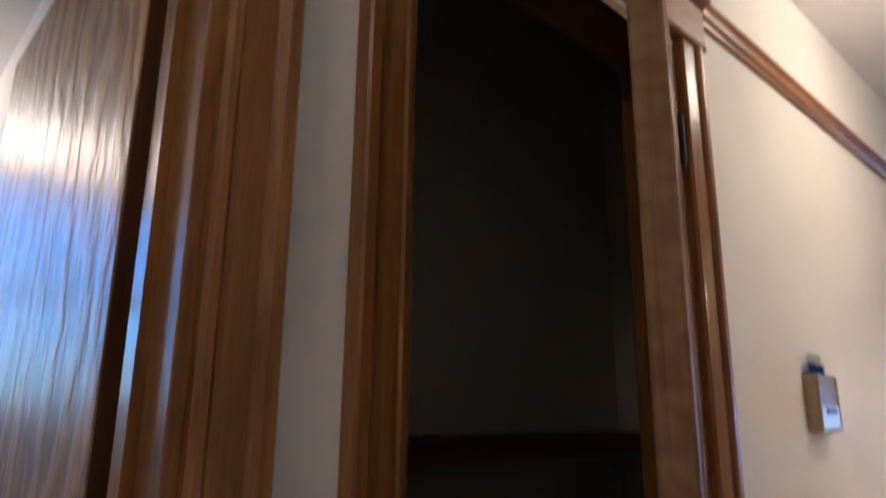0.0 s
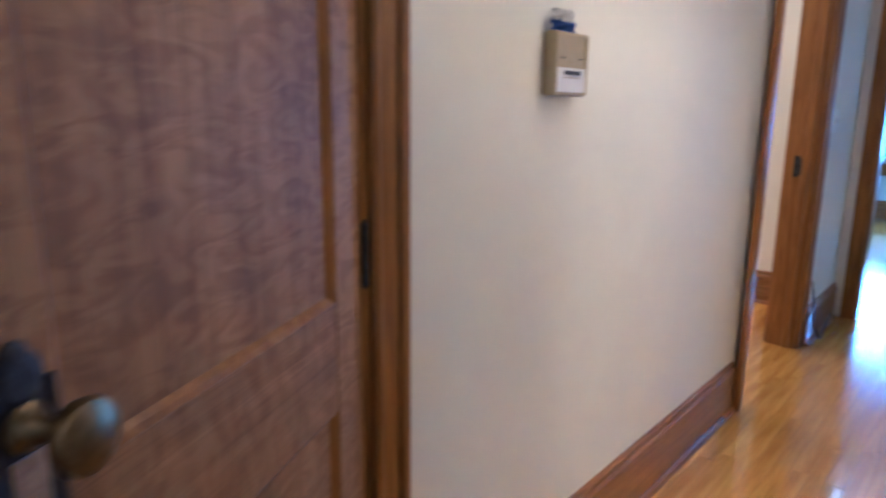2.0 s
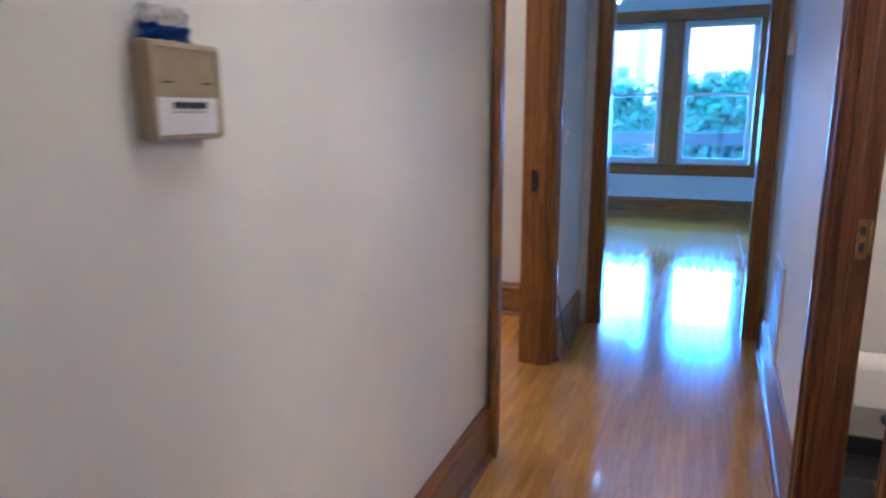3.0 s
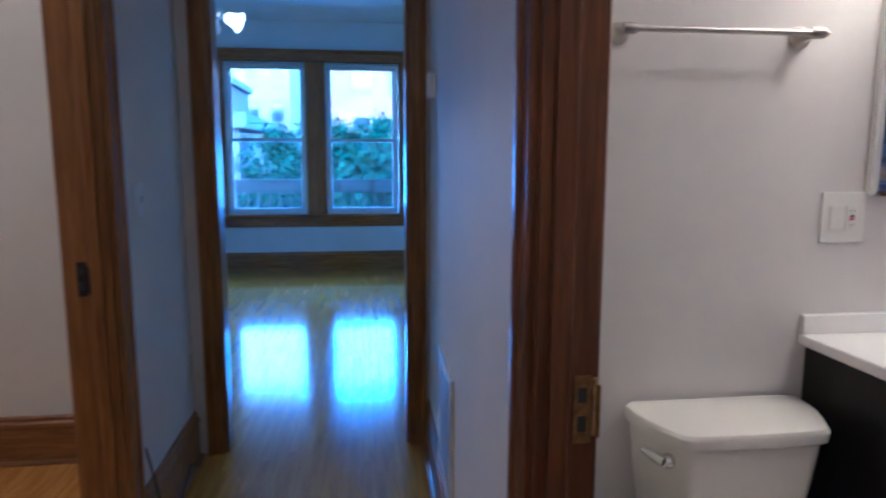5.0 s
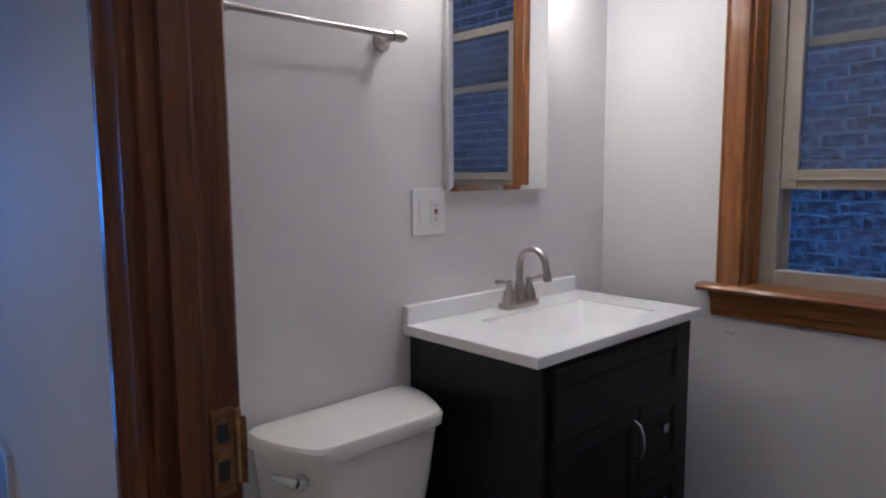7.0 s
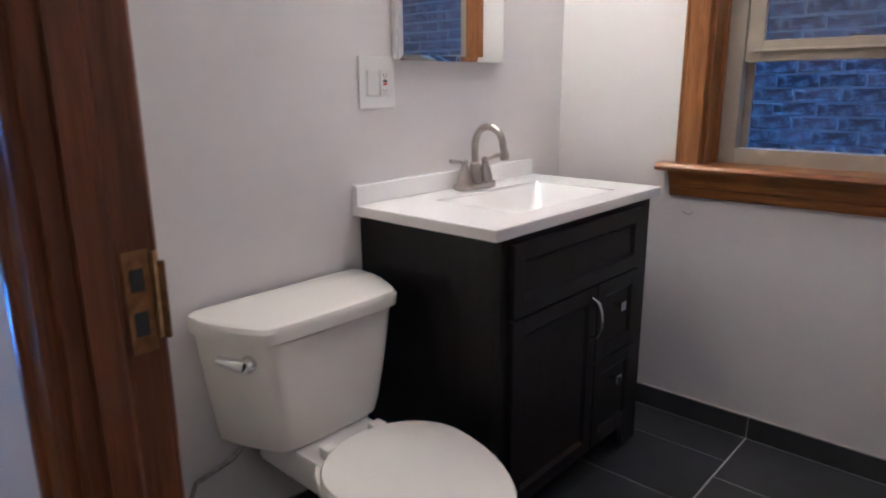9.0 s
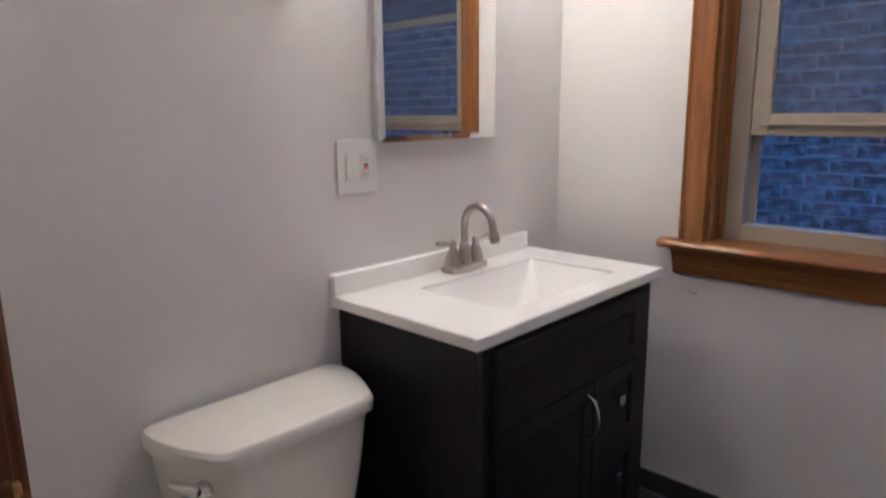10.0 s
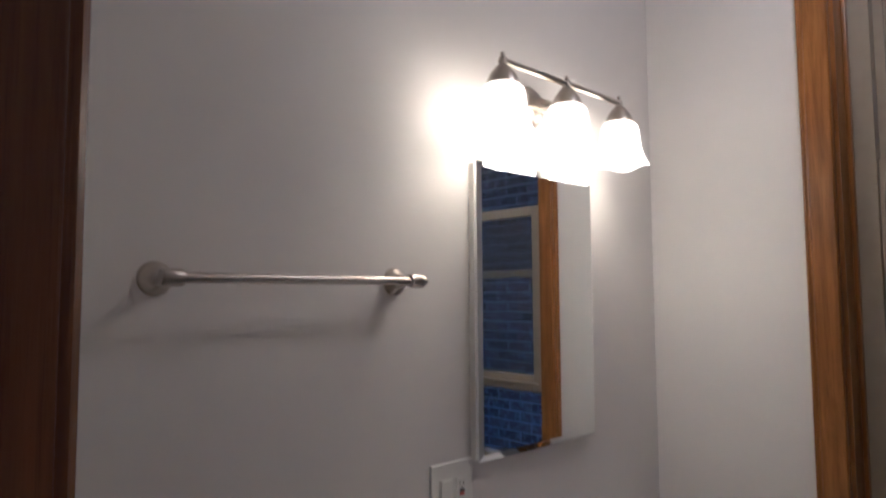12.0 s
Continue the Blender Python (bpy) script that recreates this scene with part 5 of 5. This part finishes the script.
for i, (x, y, h, r) in enumerate([(19, -3.6, 7.9, 2.4), (22, -0.5, 8.2, 2.6), (25, 2.4, 8.2, 2.6), (27, -4.2, 8.7, 3.2), (30, 1.0, 8.8, 3.2), (33, 5.2, 8.9, 3.0), (34, -2.0, 9.2, 3.4)]):
    tree(x, y, h, r, 11 + i, LEAF, "leafy green street tree beyond the porch")
tree(16.0, -0.65, 7.6, 1.25, 40, LEAF2, "small pale-leaved tree close to the porch", 0.5)

# unseen house bulk above, beside and below, added to keep skylight off the bricks
solid("sky_blocker_above", made((-12.0, GX + 0.2, YW - 0.22, 3.7, CEIL + 0.12, 9.0), (-12.0, -1.71, YW - 0.22, 3.7, GZ, CEIL + 0.12)), STUCCO, "unseen block above and beside the rooms, shading the brick gap", "building")
solid("sky_blocker_below", made((-1.7, GX + 0.2, YW - 0.22, 3.7, GZ, -0.125)), STUCCO, "unseen block below the rooms, stopping light under the house", "building")

# porch
pr = thing("porch_railing", "weathered wooden porch railing outside the front windows", "railing", pose(11.9, 0, 0))
part("top_board", made((-0.02, 0.02, -4, 5, 0.84, 0.995), bevel=0.006), GREYWOOD, pr)
part("cap", made((-0.06, 0.06, -4, 5, 0.995, 1.025), bevel=0.006), GREYWOOD, pr)
part("bottom_rail", made((-0.02, 0.02, -4, 5, 0.10, 0.17), bevel=0.006), GREYWOOD, pr)
for y in (-3.0, -0.95, 2.3, 4.9):
    part("post", made((-0.045, 0.045, y - 0.045, y + 0.045, -0.02, 0.995), bevel=0.004), GREYWOOD, pr)
for i in range(60):
    y = -3.9 + i * 0.15
    part("baluster", made((-0.016, 0.016, y - 0.016, y + 0.016, 0.17, 0.84)), GREYWOOD, pr)
solid("porch_roof", made((GX + 0.2, 12.90, -4, 5, 2.70, 2.84)), GREYWOOD, "weathered plank porch ceiling", "porch roof")
solid("porch_deck", made((GX + 0.2, 12.05, -4, 5, -0.14, -0.02)), GREYWOOD, "weathered plank porch deck", "porch", kind="structure")
for z, sag in ((1.95, 0.25), (2.20, 0.28), (2.42, 0.30)):
    pts = [(20 + i * 0.4, -9 + i * 1.2, z + sag * ((i - 10) / 10) ** 2 - 0.25 + 0.02 * i) for i in range(21)]
    solid("power_line", tube(bmesh.new(), pts, 0.012, 6), CABLE, "thin overhead power line across the street", "power line", kind="")

# ---- neighbour's brick wall beyond the bathroom window ----
MORTAR = plain("pale_lime_mortar", (0.42, 0.41, 0.39), 0.95, 0.0, 0.1, 60, 0.3, 0.6)
BRICK, nt, p = material("old_common_brick")
oi = nt.nodes.new("ShaderNodeObjectInfo")
n1 = chain(nt, "ShaderNodeTexNoise", Scale=26.0, Detail=5.0)
nt.links.new(coords(nt, (1, 1, 1)), n1.inputs["Vector"])
base = ramp(nt, oi.outputs["Random"], (0.050, 0.038, 0.034), (0.160, 0.115, 0.100), 0.0, 1.0)
nt.links.new(mixed(nt, ramp(nt, n1.outputs[0], (0, 0, 0), (0.6, 0.6, 0.6), 0.48, 0.7), base, (0.38, 0.37, 0.35, 1)), p.inputs["Base Color"])
p.inputs["Roughness"].default_value = 0.95
p.inputs["Specular IOR Level"].default_value = 0.1
bump(nt, p, n1.outputs[0], 0.8, 0.006)
BRICK2 = BRICK.copy()
BRICK2.name = "old_common_brick_far"
nt = BRICK2.node_tree
ge = nt.nodes.new("ShaderNodeNewGeometry")
for n in nt.nodes:
    if n.type == "OBJECT_INFO":
        for k in list(n.outputs["Random"].links):
            nt.links.new(ge.outputs["Random Per Island"], k.to_socket)
BY = -4.3
nb = solid("neighbour_wall", made((-14, 15, BY - 0.3, BY, GZ, 20.0)), MORTAR, "old common brick wall with pale smeared mortar", "wall")
rnd = random.Random(5)
shapes = []
for k in range(8):
    bm = made((-0.101, 0.101, 0, 0.006, -0.0285, 0.0285), bevel=0.003)
    for q in bm.verts:
        if q.co.y > 0.001:
            q.co += Vector((rnd.uniform(-0.006, 0.006), rnd.uniform(-0.002, 0.003), rnd.uniform(-0.005, 0.005)))
    me = bpy.data.meshes.new("brick")
    bm.to_mesh(me)
    bm.free()
    me.materials.append(BRICK)
    shapes.append(me)
near, course = 0, 0.074
rest_v, rest_f = [], []
for r in range(62):
    z = -0.50 + r * course
    for c in range(44):
        x = -2.2 + c * 0.216 + (0.108 if r % 2 else 0.0) + rnd.uniform(-0.006, 0.006)
        if 3.0 < x < 5.6 and 0.50 < z < 2.75 and near < 300:
            b = new("brick", rnd.choice(shapes))
            b.parent, b.location = nb, (x, BY, z + rnd.uniform(-0.003, 0.003))
            near += 1
        else:
            me = rnd.choice(shapes)
            n0 = len(rest_v)
            rest_v += [q.co + Vector((x, BY, z)) for q in me.vertices]
            rest_f += [[n0 + i for i in f.vertices] for f in me.polygons]
me = bpy.data.meshes.new("outer_bricks")
me.from_pydata(rest_v, [], rest_f)
me.materials.append(BRICK2)
tagged(new("outer_bricks", me), kind="stuff").parent = nb

# ---- bathroom floor tiles ----
tf = thing("tile_floor", "dark slate tile bathroom floor with pale grout", "floor", kind="structure")
part("grout", made((1.75, XW, YW, SB + 0.02, -0.008, -0.002)), GROUT, tf)
x = 3.088
while x > 1.8:
    x -= 0.605
edges = [1.752]
x += 0.605
while x < XW:
    edges.append(x)
    x += 0.605
edges.append(XW - 0.011)
for r, (a, b) in enumerate(zip(edges, edges[1:])):
    y = YW + 0.011
    first = 0.19 if r % 2 else 0.302
    ys = [y, y + first]
    while ys[-1] < SB - 0.02:
        ys.append(min(ys[-1] + 0.302, SB + 0.0))
    for c, e in zip(ys, ys[1:]):
        if b - a > 0.02 and e - c > 0.02:
            part("tile", made((a + 0.0028, b - 0.0028, c + 0.0028, e - 0.0028, -0.006, 0.0), bevel=0.0012), SLATE, tf)

# ---- strip floors ----
fl = thing("strip_floor", "honey-coloured oak strip floor with a high varnish", "floor", kind="structure")
rnd = random.Random(3)
BWID = 0.057
plank = {}


def plank_mesh(length):
    key = round(length, 3)
    if key not in plank:
        bm = made((-key / 2, key / 2, -BWID / 2 + 0.0002, BWID / 2 - 0.0002, -0.006, 0.0), bevel=0.0004)
        me = bpy.data.meshes.new("plank")
        bm.to_mesh(me)
        bm.free()
        me.materials.append(FLOORWOOD)
        plank[key] = me
    return plank[key]


LEN = (0.6, 0.8, 1.0, 1.2, 1.5)
rest_v, rest_f, single = [], [], 0
for zone in ((-1.6, 10.18, SB + 0.02, N + 0.10), (2.4, FX, N + 0.105, 3.6), (FX + 0.12, 10.18, N + 0.12, 2.6), (FX + 0.12, 10.18, -2.3, SB + 0.02)):
    y = zone[2] + BWID / 2
    while y < zone[3]:
        x = zone[0] - rnd.uniform(0, 0.6)
        while x < zone[1]:
            le = rnd.choice(LEN)
            a, b = max(x, zone[0]), min(x + le, zone[1])
            dz = rnd.uniform(-0.0003, 0.0003)
            x += le
            if b - a < 0.02:
                continue
            me, cx = plank_mesh(b - a - 0.001), (a + b) / 2
            if zone[0] < 0 and 0.6 < cx < 6.4 and single < 300:
                ob = new("plank", me)
                ob.parent, ob.location = fl, (cx, y, dz)
                single += 1
            else:
                n0 = len(rest_v)
                rest_v += [q.co + Vector((cx, y, dz)) for q in me.vertices]
                rest_f += [[n0 + i for i in f.vertices] for f in me.polygons]
        y += BWID
me = bpy.data.meshes.new("outer_planks")
me.from_pydata(rest_v, [], rest_f)
me.materials.append(FLOORWOOD)
tagged(new("outer_planks", me), kind="stuff").parent = fl
